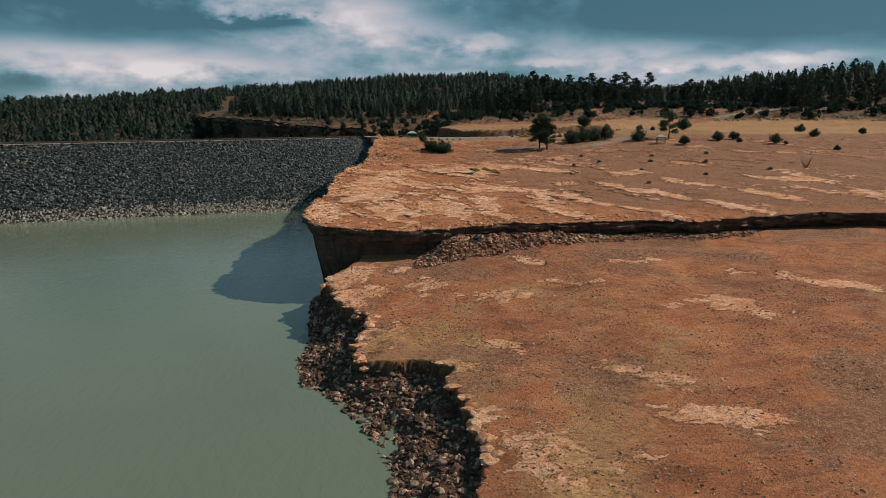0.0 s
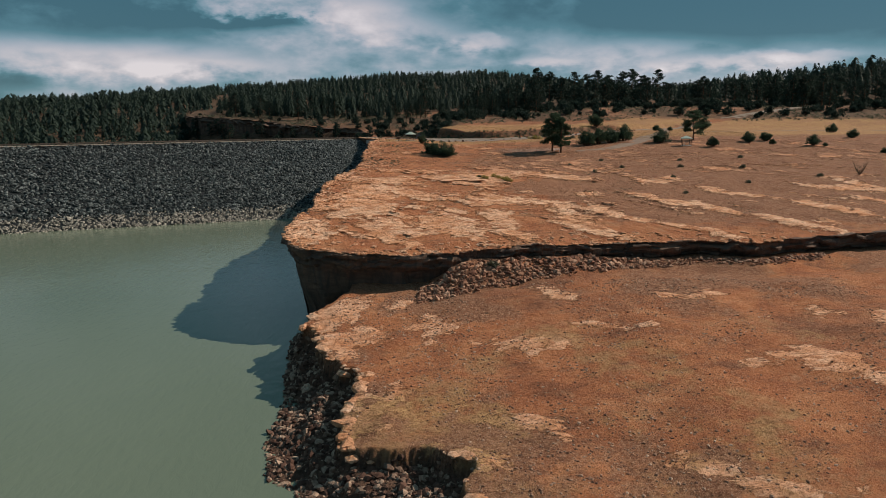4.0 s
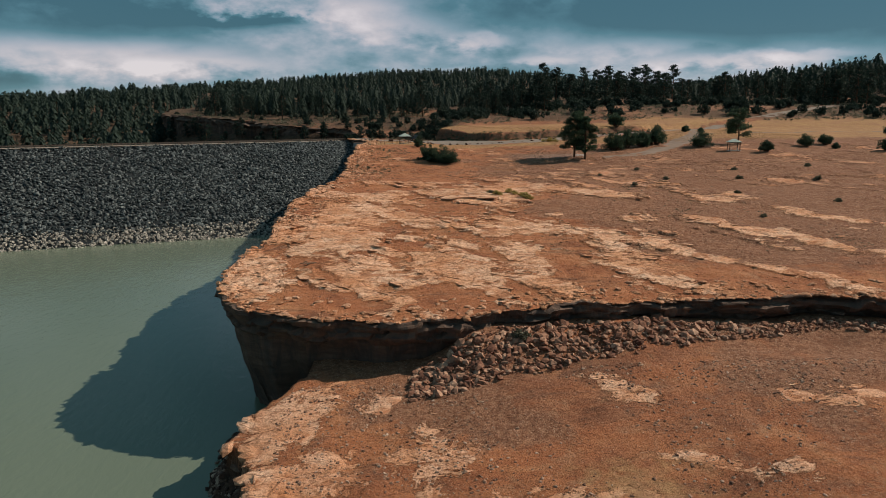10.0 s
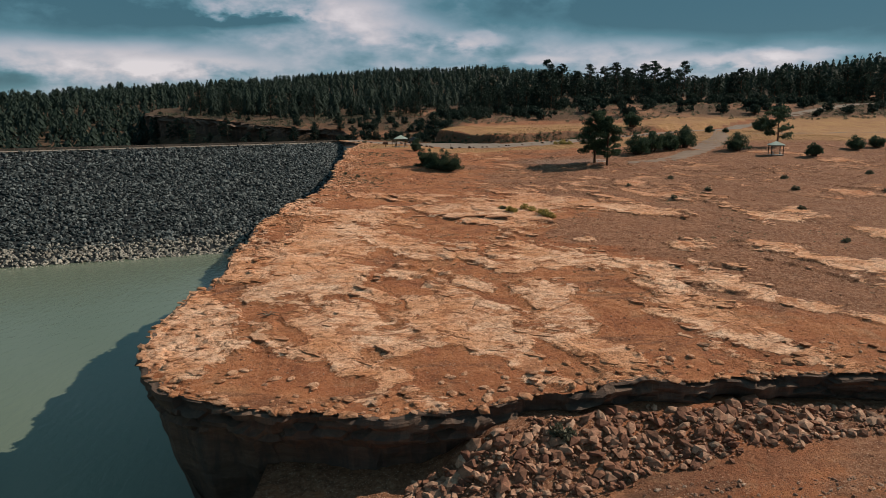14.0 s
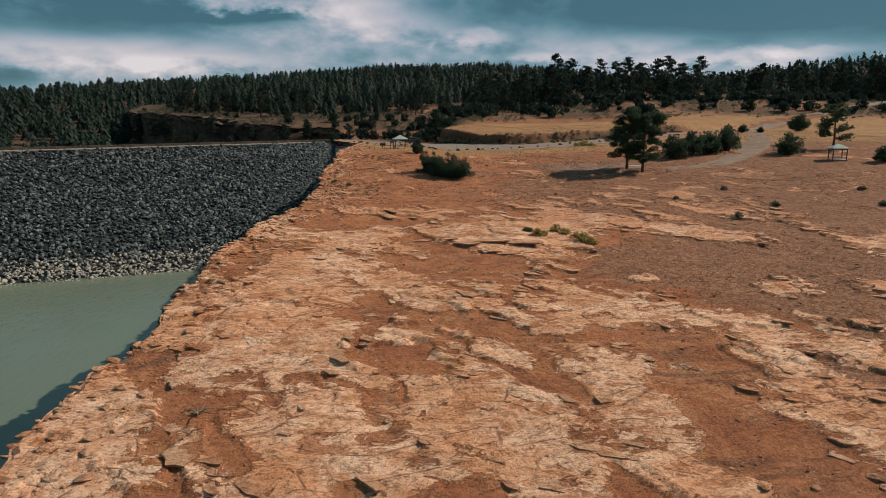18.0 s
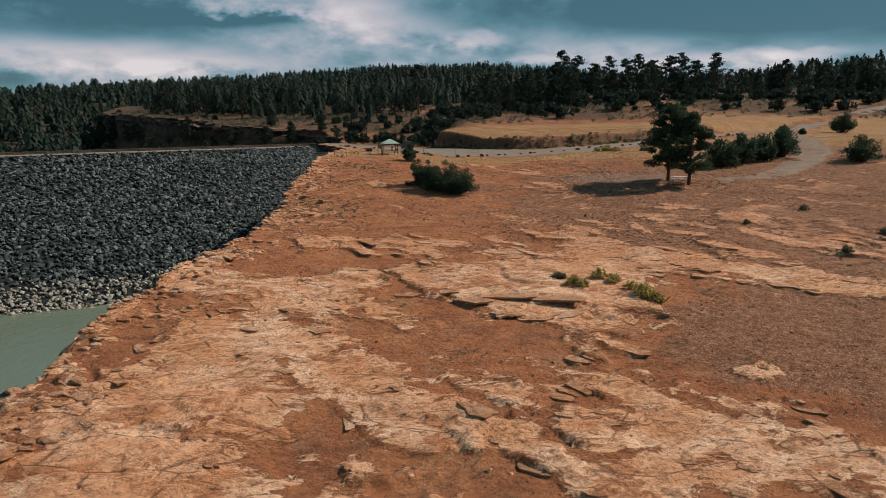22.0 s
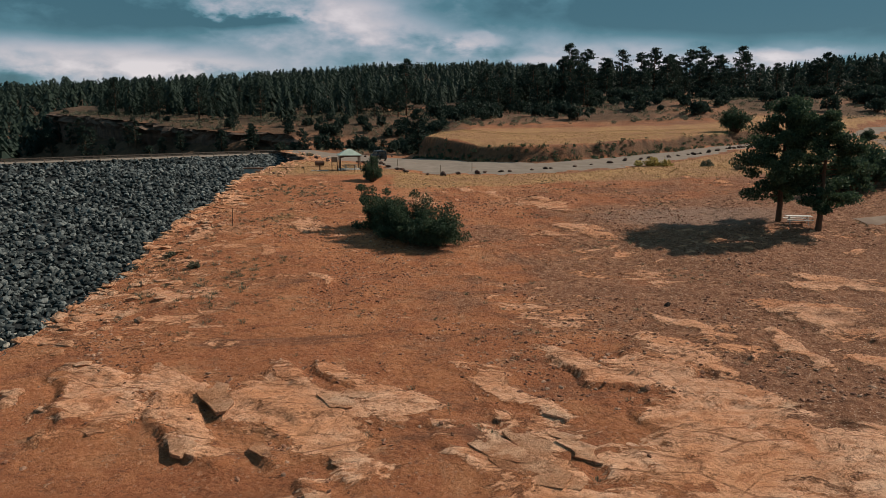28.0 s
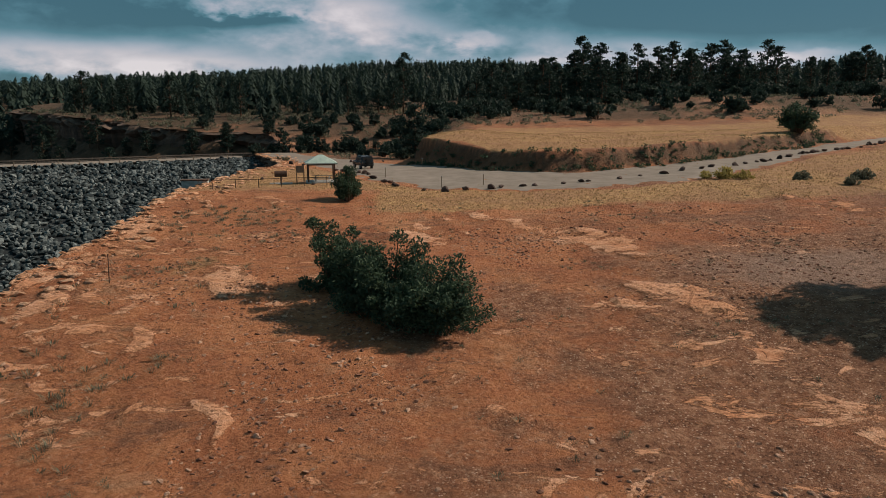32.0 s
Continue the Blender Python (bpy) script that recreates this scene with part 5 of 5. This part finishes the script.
# broken blocks along the rim
k = np.where((rim[:, 0] < 60))[0]
k = k[rng.randint(0, len(k), 1700)]
edge_in = np.array([rim[np.minimum(k + 1, len(rim) - 1)] - rim[k - 1]])[0]
edge_in = np.stack([edge_in[:, 1], -edge_in[:, 0]], 1)
edge_in /= np.linalg.norm(edge_in, axis=1)[:, None] + 1e-9
bp = rim[k] + edge_in * (-0.15 + 6.0 * rng.rand(1700, 1) ** 2.2)
bp3 = at_ground(bp[:, 0], bp[:, 1])
bp3[:, 2] += 0.02
ob = new("rim_blocks", heap("rim_blocks", SLABS, ROCK_F, bp3, 0.3 + 1.2 * rng.rand(1700) ** 1.6, 0.12, 64, M_PLATE))
tagged(ob, "pale broken sandstone blocks along the rim", "rocks", kind="stuff")


# thin sandstone plates broken out of the beds
def plate_shapes(count, seed):
    rng = np.random.RandomState(seed)
    out = []
    for _ in range(count):
        k = 12
        a = np.linspace(0, 2 * np.pi, k, endpoint=False) + rng.uniform(-0.2, 0.2, k)
        r = rng.uniform(0.5, 1.0, k)
        ring = np.stack([np.cos(a) * r, 0.55 * np.sin(a) * r], 1)
        lo = np.c_[ring * rng.uniform(0.9, 1.0, (k, 1)), np.full(k, -0.16)]
        hi = np.c_[ring, 0.07 + 0.025 * rng.rand(k)]
        v = np.vstack([lo, hi, [[0, 0, 0.085]]])
        f = [(i, (i + 1) % k, k + (i + 1) % k, k + i) for i in range(k)] + [(k + i, k + (i + 1) % k, 2 * k) for i in range(k)]
        out.append((v, f))
    return out


PLATES = plate_shapes(9, 15)
n = 6000
x, y = rng.uniform(-27, 48, n), rng.uniform(-66, 34, n)
f = slab_field(x, y)
ok = np.where((f > -0.12) & (f < 0.25) & (y < 6) & (rng.rand(n) < 0.5))[0]
PLATE_PARTS = []
for i in ok[:300]:
    PLATE_PARTS.append((x[i], y[i], rng.uniform(0.4, 1.7) * (1.3 if rng.rand() < 0.2 else 0.8), -50 + 18 * rng.randn(), 2.0 * rng.randn(), 2.0 * rng.randn(), rng.randint(9)))
# the long broken ledge in the middle of the plateau
for lx, ly, s, turn in ((-5.6, -13.2, 1.5, -10), (-2.6, -12.9, 1.9, -25), (-0.3, -15.2, 2.2, -48), (1.6, -17.9, 1.6, -40), (4.4, -18.6, 2.2, -4), (7.2, -18.2, 1.7, 18), (2.6, -14.2, 3.4, -32), (6.0, -15.0, 3.2, -28)):
    PLATE_PARTS.append((lx, ly, s, turn, 1.5, -4, int(lx) % 9))


# ---------------------------------------------------------------- shrubs, grass and sage
def tufts(name, label, pos, size, blades, material, seed, spread=0.5, category="grass"):
    rng = np.random.RandomState(seed)
    n = len(pos) * blades
    b = np.repeat(pos, blades, 0)
    s = np.repeat(size, blades)[:, None]
    a = rng.uniform(0, 2 * np.pi, n)
    out = np.stack([np.cos(a), np.sin(a), 0 * a], 1)
    foot = b + out * s * rng.rand(n, 1) * spread * 0.6 - [0, 0, 0.03]
    tip = foot + out * s * rng.uniform(0.1, 0.8, (n, 1)) * spread * 1.4 + np.array([0, 0, 1]) * s * rng.uniform(0.5, 1.1, (n, 1))
    side = np.stack([-np.sin(a), np.cos(a), 0 * a], 1) * s * 0.045
    midp = foot * 0.45 + tip * 0.55 + [0, 0, 0.04]
    V = np.stack([foot - side * 0.6, midp - side, tip, midp + side], 1).reshape(-1, 3)
    ob = new(name, grid_mesh(name, V, np.arange(len(V)).reshape(-1, 4), material, smooth=False))
    return tagged(ob, label, category, kind="stuff")


n = 30000
x, y = rng.uniform(-24, 120, n), 54 + 96 * rng.rand(n) ** 1.5
ok = (grass_mask(x, y) + 0.25 * rng.randn(n) > 0.55) & inside(x, y, UPLAND)
tufts("dry_grass", "dry yellow grass beside the road and on the field", at_ground(x[ok], y[ok]), rng.uniform(0.10, 0.28, ok.sum()), 9, M_GRASS, 71)
n = 9000
x, y = rng.uniform(-25, 60, n), rng.uniform(-50, 66, n)
rim_side = (1 - step(-17, -8, x)) * step(14, 26, y)
ok = (slab_field(x, y) < -0.05) & (fbm(x, y, 73, 5.0, 3) + 0.35 * rng.randn(n) + 0.60 * rim_side > 0.58)
tufts("weeds", "sparse grey-green weeds between the rocks", at_ground(x[ok], y[ok]), rng.uniform(0.10, 0.24, ok.sum()) * (1 + 0.6 * rim_side[ok]), 34, M_SAGE, 74, 1.4, "weeds")
n = 8000
x, y = rng.uniform(-160, 260, n), rng.uniform(138, 300, n)
ok = ((y > 180) | (x < 6)) & (road_free(x, y) > 0.5) & inside(x, y, UPLAND) & (fbm(x, y, 75, 24.0, 3) + 0.4 * rng.randn(n) > 0.0) & (bank_rise(x, y) < 1.2)
sg = at_ground(x[ok], y[ok])
lv, lq = leaf_quads(rng, np.c_[sg + [0, 0, 0.35], rng.uniform(0.5, 1.3, len(sg))], 1.0, len(sg) * 26, 0.28, 0.6, 0.5)
tagged(new("sagebrush", grid_mesh("sagebrush", lv, lq, M_SAGE, smooth=False)), "grey-green sagebrush over the stony hillside", "sagebrush", kind="stuff")

bx = dense([(-4, 121), (6, 98), (17, 89.5), (29, 95), (47, 108.5), (75, 133.5)], 0.5)
bx = bx[rng.randint(0, len(bx), 260)] + rng.uniform(-0.6, 1.8, (260, 2))
bz = at_ground(bx[:, 0], bx[:, 1])
lv, lq = leaf_quads(rng, np.c_[bz + [0, 0, 0.2], rng.uniform(0.35, 0.8, 260)], 1.0, 260 * 40, 0.16, 0.7, 0.4)
tagged(new("bank_brush", grid_mesh("bank_brush", lv, lq, M_JUNIPER, smooth=False)), "dark brush on the road bank", "brush", kind="stuff")

w, lv, lq = bush_meshes(131, 1.0, 0.8, 0.9, 620, 0.12, 9)
M_OLIVE = leaf_paint("olive_yellow_twigs", (0.26, 0.20, 0.060), (0.43, 0.33, 0.10), (0.58, 0.46, 0.17))
dry = (w, crown_of(lv, lq, M_OLIVE))
w, lv, lq = bush_meshes(132, 1.0, 0.9, 0.8, 900, 0.12, 9)
sage = (w, crown_of(lv, lq, M_SAGE))
for i, (x, y, sc) in enumerate([(11.4, -9.6, 1.0), (12.4, -10.6, 0.9), (14.0, -14.2, 1.25), (14.6, -15.6, 1.05), (13.4, -12.6, 0.8), (7.6, -9.3, 0.6), (8.7, -11.4, 0.9), (9.4, -12.2, 0.8), (33, 78.3, 1.6), (34.6, 77.2, 1.2), (31, 79, 1.0)]):
    plant("dry_shrub", "small yellow-green shrub in a cleft of the rock", "shrub", x, y, *dry, turn=40 * i, scale=sc, group="dry shrubs")
for i, (x, y, sc) in enumerate([(6.6, -71.8, 1.3), (7.8, -9.9, 0.7), (-20, 30, 0.7), (-23, 33, 0.6), (46, 74, 1.4), (50, 72, 1.2), (40, 75, 1.2), (43, 71, 1.0), (38, -2, 0.8), (47, 6, 0.9), (55, -12, 0.8), (62, 4, 1.0), (70, -20, 0.9), (52, -30, 0.8), (78, 2, 1.1), (90, -14, 0.9), (66, 16, 0.9), (84, 18, 1.0), (44, 18, 0.8), (34, 12, 0.6)]):
    plant("sage_bush", "low grey-green bush among stones", "shrub", x, y, *sage, turn=33 * i, scale=sc, group="sage bushes", z=float(low_ground(np.array([x]), np.array([y]))[0]) if y < -70 else None)

# a bare, leafless shrub out on the plateau
tw = []
for k in range(26):
    a, e = 2.4 * k, 0.5 + 0.4 * random.random()
    r = random.uniform(1.2, 2.6)
    tw.append(tube([(0, 0, -0.1), (0.35 * r * math.cos(a), 0.35 * r * math.sin(a), 0.5 * r), (r * math.cos(a + 0.3) * 0.8, r * math.sin(a + 0.3) * 0.8, r * (0.9 + e))], [0.07, 0.04, 0.012], 4))
bare = empty("bare_shrub", pose(101.5, -10.5, height_at(101.5, -10.5)), "leafless grey shrub on the open plateau", "shrub")
part("branch", grid_mesh("branch", *join_tubes(tw), M_WOOD), bare)

# ---------------------------------------------------------------- boulders along the road
M_BOULDER = rock_paint("dark_road_boulder", (0.045, 0.028, 0.022), (0.085, 0.050, 0.040), (0.16, 0.10, 0.08))
meshes = [mesh_of("boulder", np.round(s, 3), ROCK_F, M_BOULDER) for s in ROCKS]
bl = dense([(-14, 99), (-9.5, 93), (-6.5, 84), (-3.0, 77.2), (1.5, 74.2), (8.4, 76.6), (22.4, 82), (40.7, 93.6), (60, 110), (85, 131)], 0.2)
arc = np.concatenate([[0], np.cumsum(np.linalg.norm(np.diff(bl, axis=0), axis=1))])
d = 0.0
while d < arc[-1]:
    bx, by = np.interp(d, arc, bl[:, 0]), np.interp(d, arc, bl[:, 1])
    s = random.uniform(0.7, 1.35)
    ob = new("boulder", random.choice(meshes))
    ob.matrix_world = pose(bx + random.uniform(-0.3, 0.3), by + random.uniform(-0.3, 0.3), height_at(bx, by) + 0.22 * s, 0, 0, random.uniform(0, 360)) @ Matrix.Scale(s, 4)
    tagged(ob, "dark red boulder edging the gravel road", "boulder", "boulders along the road")
    d += random.choice((1.2, 1.6, 2.2, 3.4, 4.2)) * random.uniform(0.8, 1.2)
for bx, by, s in ((-26, 128, 1.3), (-23, 124, 1.0), (-21, 133, 1.2), (-16, 136, 1.1), (-13, 137, 1.4), (-10, 138, 1.0), (-31, 122, 1.0), (-20, 105, 0.9), (-21.5, 88, 0.7), (-24, 78, 0.6), (16.1, 19.1, 0.6), (-13.6, 79.5, 0.5)):
    ob = new("boulder", random.choice(meshes))
    ob.matrix_world = pose(bx, by, height_at(bx, by) + 0.22 * s, 0, 0, random.uniform(0, 360)) @ Matrix.Scale(s, 4)
    tagged(ob, "loose dark boulder on bare ground", "boulder", "loose boulders")


# ---------------------------------------------------------------- picnic places
def shelter(name, x, y, w, d, eave, rise, label, turn):
    """A hipped roof on four posts over a concrete slab."""
    z = height_at(x, y)
    ob = empty(name, pose(x, y, z, 0, 0, turn), label, "picnic shelter")
    part("slab", bm_mesh("slab", box_bm([((0, 0, 0.02), (w * 0.95, d * 0.95, 0.16))], 0.02), M_CONCRETE), ob, "grey concrete slab")
    bm = bmesh.new()
    a, b = w / 2, d / 2
    low_, high = [(-a, -b, eave), (a, -b, eave), (a, b, eave), (-a, b, eave)], [(-a * 0.12, 0, eave + rise), (a * 0.12, 0, eave + rise)]
    lo = [bm.verts.new(v) for v in low_]
    le = [bm.verts.new((v[0], v[1], v[2] - 0.12)) for v in low_]
    hi = [bm.verts.new(v) for v in high]
    for q in ((lo[0], lo[1], hi[1], hi[0]), (lo[2], lo[3], hi[0], hi[1]), (lo[1], lo[2], hi[1]), (lo[3], lo[0], hi[0]), tuple(reversed(le))):
        bm.faces.new(q)
    for i in range(4):
        bm.faces.new((le[i], le[(i + 1) % 4], lo[(i + 1) % 4], lo[i]))
    roof = part("roof", bm_mesh("roof", bm, M_ROOF), ob, "pale green sheet metal hipped roof")
    seam = bm_mesh("roof_seam", box_bm([((0, 0, 0), (0.04, b * 1.02, 0.04))]), M_ROOF)
    tilt = math.degrees(math.atan2(rise, b))
    for k in range(-3, 4):
        for sgn in (-1, 1):
            f = 1 - abs(k) / 3.6
            o = part("roof_seam", seam, roof)
            o.matrix_basis = pose(k * a / 3.6, sgn * b * (1 - f / 2), eave + rise * f / 2 + 0.02, -sgn * tilt, 0, 0) @ Matrix.Diagonal((1, f, 1, 1))
    pm = bm_mesh("post", box_bm([((0, 0, eave / 2), (0.16, 0.16, eave))], 0.015), M_RUST)
    for sx in (-1, 1):
        for sy in (-1, 1):
            part("post", pm, ob, "dark brown post", Matrix.Translation((sx * (a - 0.35), sy * (b - 0.35), 0)))
    bmm = bm_mesh("beam", box_bm([((0, 0, 0), (w - 0.6, 0.1, 0.16))], 0.01), M_RUST)
    for sy in (-1, 1):
        part("beam", bmm, ob, "", Matrix.Translation((0, sy * (b - 0.35), eave - 0.2)))
    return ob


def picnic_table(x, y, turn, label, wood):
    z = height_at(x, y)
    ob = empty("picnic_table", pose(x, y, z, 0, 0, turn), label, "picnic table", "picnic tables")
    plank = bm_mesh("top_plank", box_bm([((0, 0, 0), (2.3, 0.17, 0.05))], 0.008), wood)
    for i in range(4):
        part("top_plank", plank, ob, "", Matrix.Translation((0, -0.27 + 0.18 * i, 0.76)))
    seat = bm_mesh("bench_plank", box_bm([((0, 0, 0), (2.3, 0.26, 0.05))], 0.008), wood)
    for s in (-1, 1):
        part("bench_plank", seat, ob, "", Matrix.Translation((0, 0.72 * s, 0.45)))
    leg = bm_mesh("leg", box_bm([((0, 0, 0.38), (0.07, 0.07, 0.86))], 0.01), M_STEEL)
    bar = bm_mesh("cross_bar", box_bm([((0, 0, 0), (0.06, 1.6, 0.06))], 0.01), M_STEEL)
    for sx in (-0.8, 0.8):
        part("cross_bar", bar, ob, "", Matrix.Translation((sx, 0, 0.40)))
        for sy in (-1, 1):
            part("leg", leg, ob, "", pose(sx, 0.42 * sy, -0.02, 22 * sy, 0, 0))
    return ob


shelter("picnic_shelter", -13.2, 82.5, 3.7, 3.4, 2.3, 0.9, "small picnic shelter with a pale green hipped roof", 12)
picnic_table(-13.0, 82.3, 20, "picnic table on the slab under the shelter", M_WOOD)
shelter("picnic_shelter", 77.0, 43.5, 3.3, 3.0, 2.35, 0.8, "small pale picnic shelter on the dry field", -8)
picnic_table(77.2, 43.5, 0, "picnic table under the field shelter", M_WOOD)
picnic_table(34.7, 38.3, -12, "white picnic table in the shade of two pines", M_WHITE)

# stump-like post, fire grill and notice board by the shelter
gz = height_at(-17.6, 81.0)
grill = empty("barrel_grill", pose(-17.6, 81.0, gz, 0, 0, 8), "rusty barrel grill on a steel post", "grill")
tv, tq = tube([(-0.72, 0, 1.15), (-0.70, 0, 1.15), (0.70, 0, 1.15), (0.72, 0, 1.15)], [0.05, 0.36, 0.36, 0.05], 14)
part("barrel", mesh_of("barrel", tv, tq, M_RUST), grill, "dark rusty barrel")
part("post", bm_mesh("post", box_bm([((0, 0, 0.4), (0.16, 0.16, 0.95))], 0.02), M_RUST), grill)
part("base", bm_mesh("base", box_bm([((0, 0, 0.02), (2.6, 1.2, 0.14))], 0.03), M_CONCRETE), grill, "concrete pad")
gz = height_at(-15.2, 80.2)
board = empty("notice_board", pose(-15.2, 80.2, gz, 0, 0, 14), "dark wooden notice board on two posts", "sign")
part("panel", bm_mesh("panel", box_bm([((0, 0, 1.75), (0.95, 0.07, 0.8))], 0.01), M_WOOD), board, "blank dark panel")
for s in (-0.4, 0.4):
    part("post", bm_mesh("post", box_bm([((s, 0.06, 1.05), (0.11, 0.11, 2.2))], 0.01), M_RUST), board)
gz = height_at(-20.4, 43.2)
stake = empty("steel_stake", pose(-20.4, 43.2, gz, 0, 2, 0), "thin rusty steel stake standing in red earth", "stake")
part("shaft", mesh_of("shaft", *tube([(0, 0, -0.2), (0, 0, 1.9)], [0.035, 0.03], 6), M_RUST), stake)
for k, (sx, sy) in enumerate(((1.0, 79), (5.8, 80.0), (-1.8, 110.5), (-6, 88))):
    sz = height_at(sx, sy)
    mk = empty("marker_post", pose(sx, sy, sz), "thin marker post at the edge of the gravel", "post", "marker posts")
    part("shaft", mesh_of("shaft", *tube([(0, 0, -0.1), (0, 0, 1.3)], [0.05, 0.045], 6), M_WOOD), mk)
    part("cap", bm_mesh("cap", box_bm([((0, 0, 1.3), (0.13, 0.13, 0.06))], 0.01), M_STEEL), mk)
block = empty("concrete_headwall", pose(-28.4, 83.5, height_at(-27, 83.5) - 0.9, 0, 0, 12), "low reddish concrete block at the rim above the riprap", "headwall")
part("wall", bm_mesh("wall", box_bm([((0, 0, 0.6), (3.0, 1.2, 1.5))], 0.05), M_CONCRETE), block)
part("cap", bm_mesh("cap", box_bm([((0, 0, 1.4), (3.2, 1.4, 0.14))], 0.03), M_RUST), block)

# a thin pipe fence between the rim and the shelter
fence = empty("pipe_fence", pose(-18, 78.2, height_at(-18, 78.2)), "thin rusty pipe fence on slender posts", "fence")
finv = fence.matrix_world.inverted()
fp = [(-24.5 + 2.5 * k, 77.6 + 0.28 * k) for k in range(6)]
for fx, fy in fp:
    part("post", mesh_of("post", *tube([(0, 0, -0.2), (0, 0, 1.0)], [0.045, 0.045], 6), M_RUST), fence, m=finv @ Matrix.Translation((fx, fy, height_at(fx, fy))))
part("top_rail", grid_mesh("top_rail", *join_tubes([tube([(fx, fy, height_at(fx, fy) + 0.95) for fx, fy in fp], [0.03] * 6, 6)]), M_RUST), fence, m=finv)

# dead branches lying near the rim
bz = height_at(-19.8, -53.8)
dead = empty("dead_branch", pose(-19.8, -53.8, bz, 0, 0, 20), "grey dead branches lying on red earth", "branch")
for k in range(7):
    a = k * 0.9
    part("twig", mesh_of("twig", *tube([(0, 0, 0.1), (0.5 * math.cos(a), 0.5 * math.sin(a), 0.35), (1.2 * math.cos(a + 0.2), 1.2 * math.sin(a + 0.2), 0.2 + 0.1 * (k % 3))], [0.07, 0.05, 0.02], 5), M_WOOD), dead)


# ---------------------------------------------------------------- the parked car
def car(x, y, turn):
    ob = empty("parked_car", pose(x, y, height_at(x, y) + 0.08, 0, 0, turn), "black off-road car parked on the gravel", "car")
    bm = box_bm([((0, 0, 0.75), (1.85, 4.4, 0.62))], 0.12)
    part("body", bm_mesh("body", bm, M_CAR), ob)
    bm = bmesh.new()
    lo = [(-0.9, -2.1, 1.02), (0.9, -2.1, 1.02), (0.9, 1.0, 1.02), (-0.9, 1.0, 1.02)]
    hi = [(-0.78, -1.95, 1.82), (0.78, -1.95, 1.82), (0.78, 0.45, 1.82), (-0.78, 0.45, 1.82)]
    v = [bm.verts.new(p) for p in lo + hi]
    for q in ((0, 1, 5, 4), (1, 2, 6, 5), (2, 3, 7, 6), (3, 0, 4, 7), (4, 5, 6, 7)):
        bm.faces.new([v[i] for i in q])
    bmesh.ops.bevel(bm, geom=bm.edges[:], offset=0.06, segments=2, affect="EDGES")
    part("cabin", bm_mesh("cabin", bm, M_CAR), ob)
    part("rear_window", bm_mesh("rear_window", box_bm([((0, -2.06, 1.45), (1.3, 0.03, 0.45))], 0.01), M_GLASS), ob)
    part("windscreen", bm_mesh("windscreen", box_bm([((0, 0.80, 1.45), (1.4, 0.03, 0.5))], 0.01), M_GLASS), ob)
    for s in (-1, 1):
        part("side_window", bm_mesh("side_window", box_bm([((0.855 * s, -0.7, 1.45), (0.03, 2.0, 0.42))], 0.01), M_GLASS), ob)
        part("tail_lamp", bm_mesh("tail_lamp", box_bm([((0.8 * s, -2.22, 0.95), (0.16, 0.05, 0.24))], 0.01), M_RUST), ob, "dull red lamp")
        for wy in (-1.35, 1.4):
            m = pose(0.82 * s, wy, 0.36, 0, 90, 0)
            tyre = part("tyre", mesh_of("tyre", *tube([(0, 0, -0.13), (0, 0, -0.11), (0, 0, 0.11), (0, 0, 0.13)], [0.26, 0.37, 0.37, 0.26], 16), M_TYRE), ob, "", m)
            part("rim", mesh_of("rim", *tube([(0, 0, -0.125), (0, 0, -0.12), (0, 0, 0.12), (0, 0, 0.125)], [0.02, 0.24, 0.24, 0.02], 12), M_STEEL), tyre)
    part("bumper", bm_mesh("bumper", box_bm([((0, -2.25, 0.55), (1.7, 0.14, 0.2))], 0.04), M_TYRE), ob)
    part("spare_wheel", mesh_of("spare_wheel", *tube([(0, -2.22, 1.0), (0, -2.24, 1.0), (0, -2.42, 1.0), (0, -2.44, 1.0)], [0.05, 0.36, 0.36, 0.05], 16), M_TYRE), ob)
    return ob


car(-10.3, 102.5, 24)

# ---------------------------------------------------------------- single pieces, last
meshes = [mesh_of("rock_plate", v, f, M_PLATE) for v, f in PLATES]
px_, py_ = np.array([q[0] for q in PLATE_PARTS]), np.array([q[1] for q in PLATE_PARTS])
pz_ = ground_height(px_, py_)
for (x, y, s, turn, tx, ty, k), z in zip(PLATE_PARTS, pz_):
    ob = new("rock_plate", meshes[k])
    ob.parent = ground
    ob.matrix_world = pose(x, y, z - 0.02, tx, ty, turn) @ Matrix.Diagonal((s, s, 0.7, 1))
stones(low, "rubble_block", SLABS + ROCKS, ROCK_F, RUBBLE_PARTS[0], RUBBLE_PARTS[1], 0.6, 69, M_RUBBLE)

# riprap blocks nearest to the rim, one by one
stones(dam, "riprap_block", ROCKS, ROCK_F, P[near_s], size[near_s], 0.7, 13, M_BASALT)
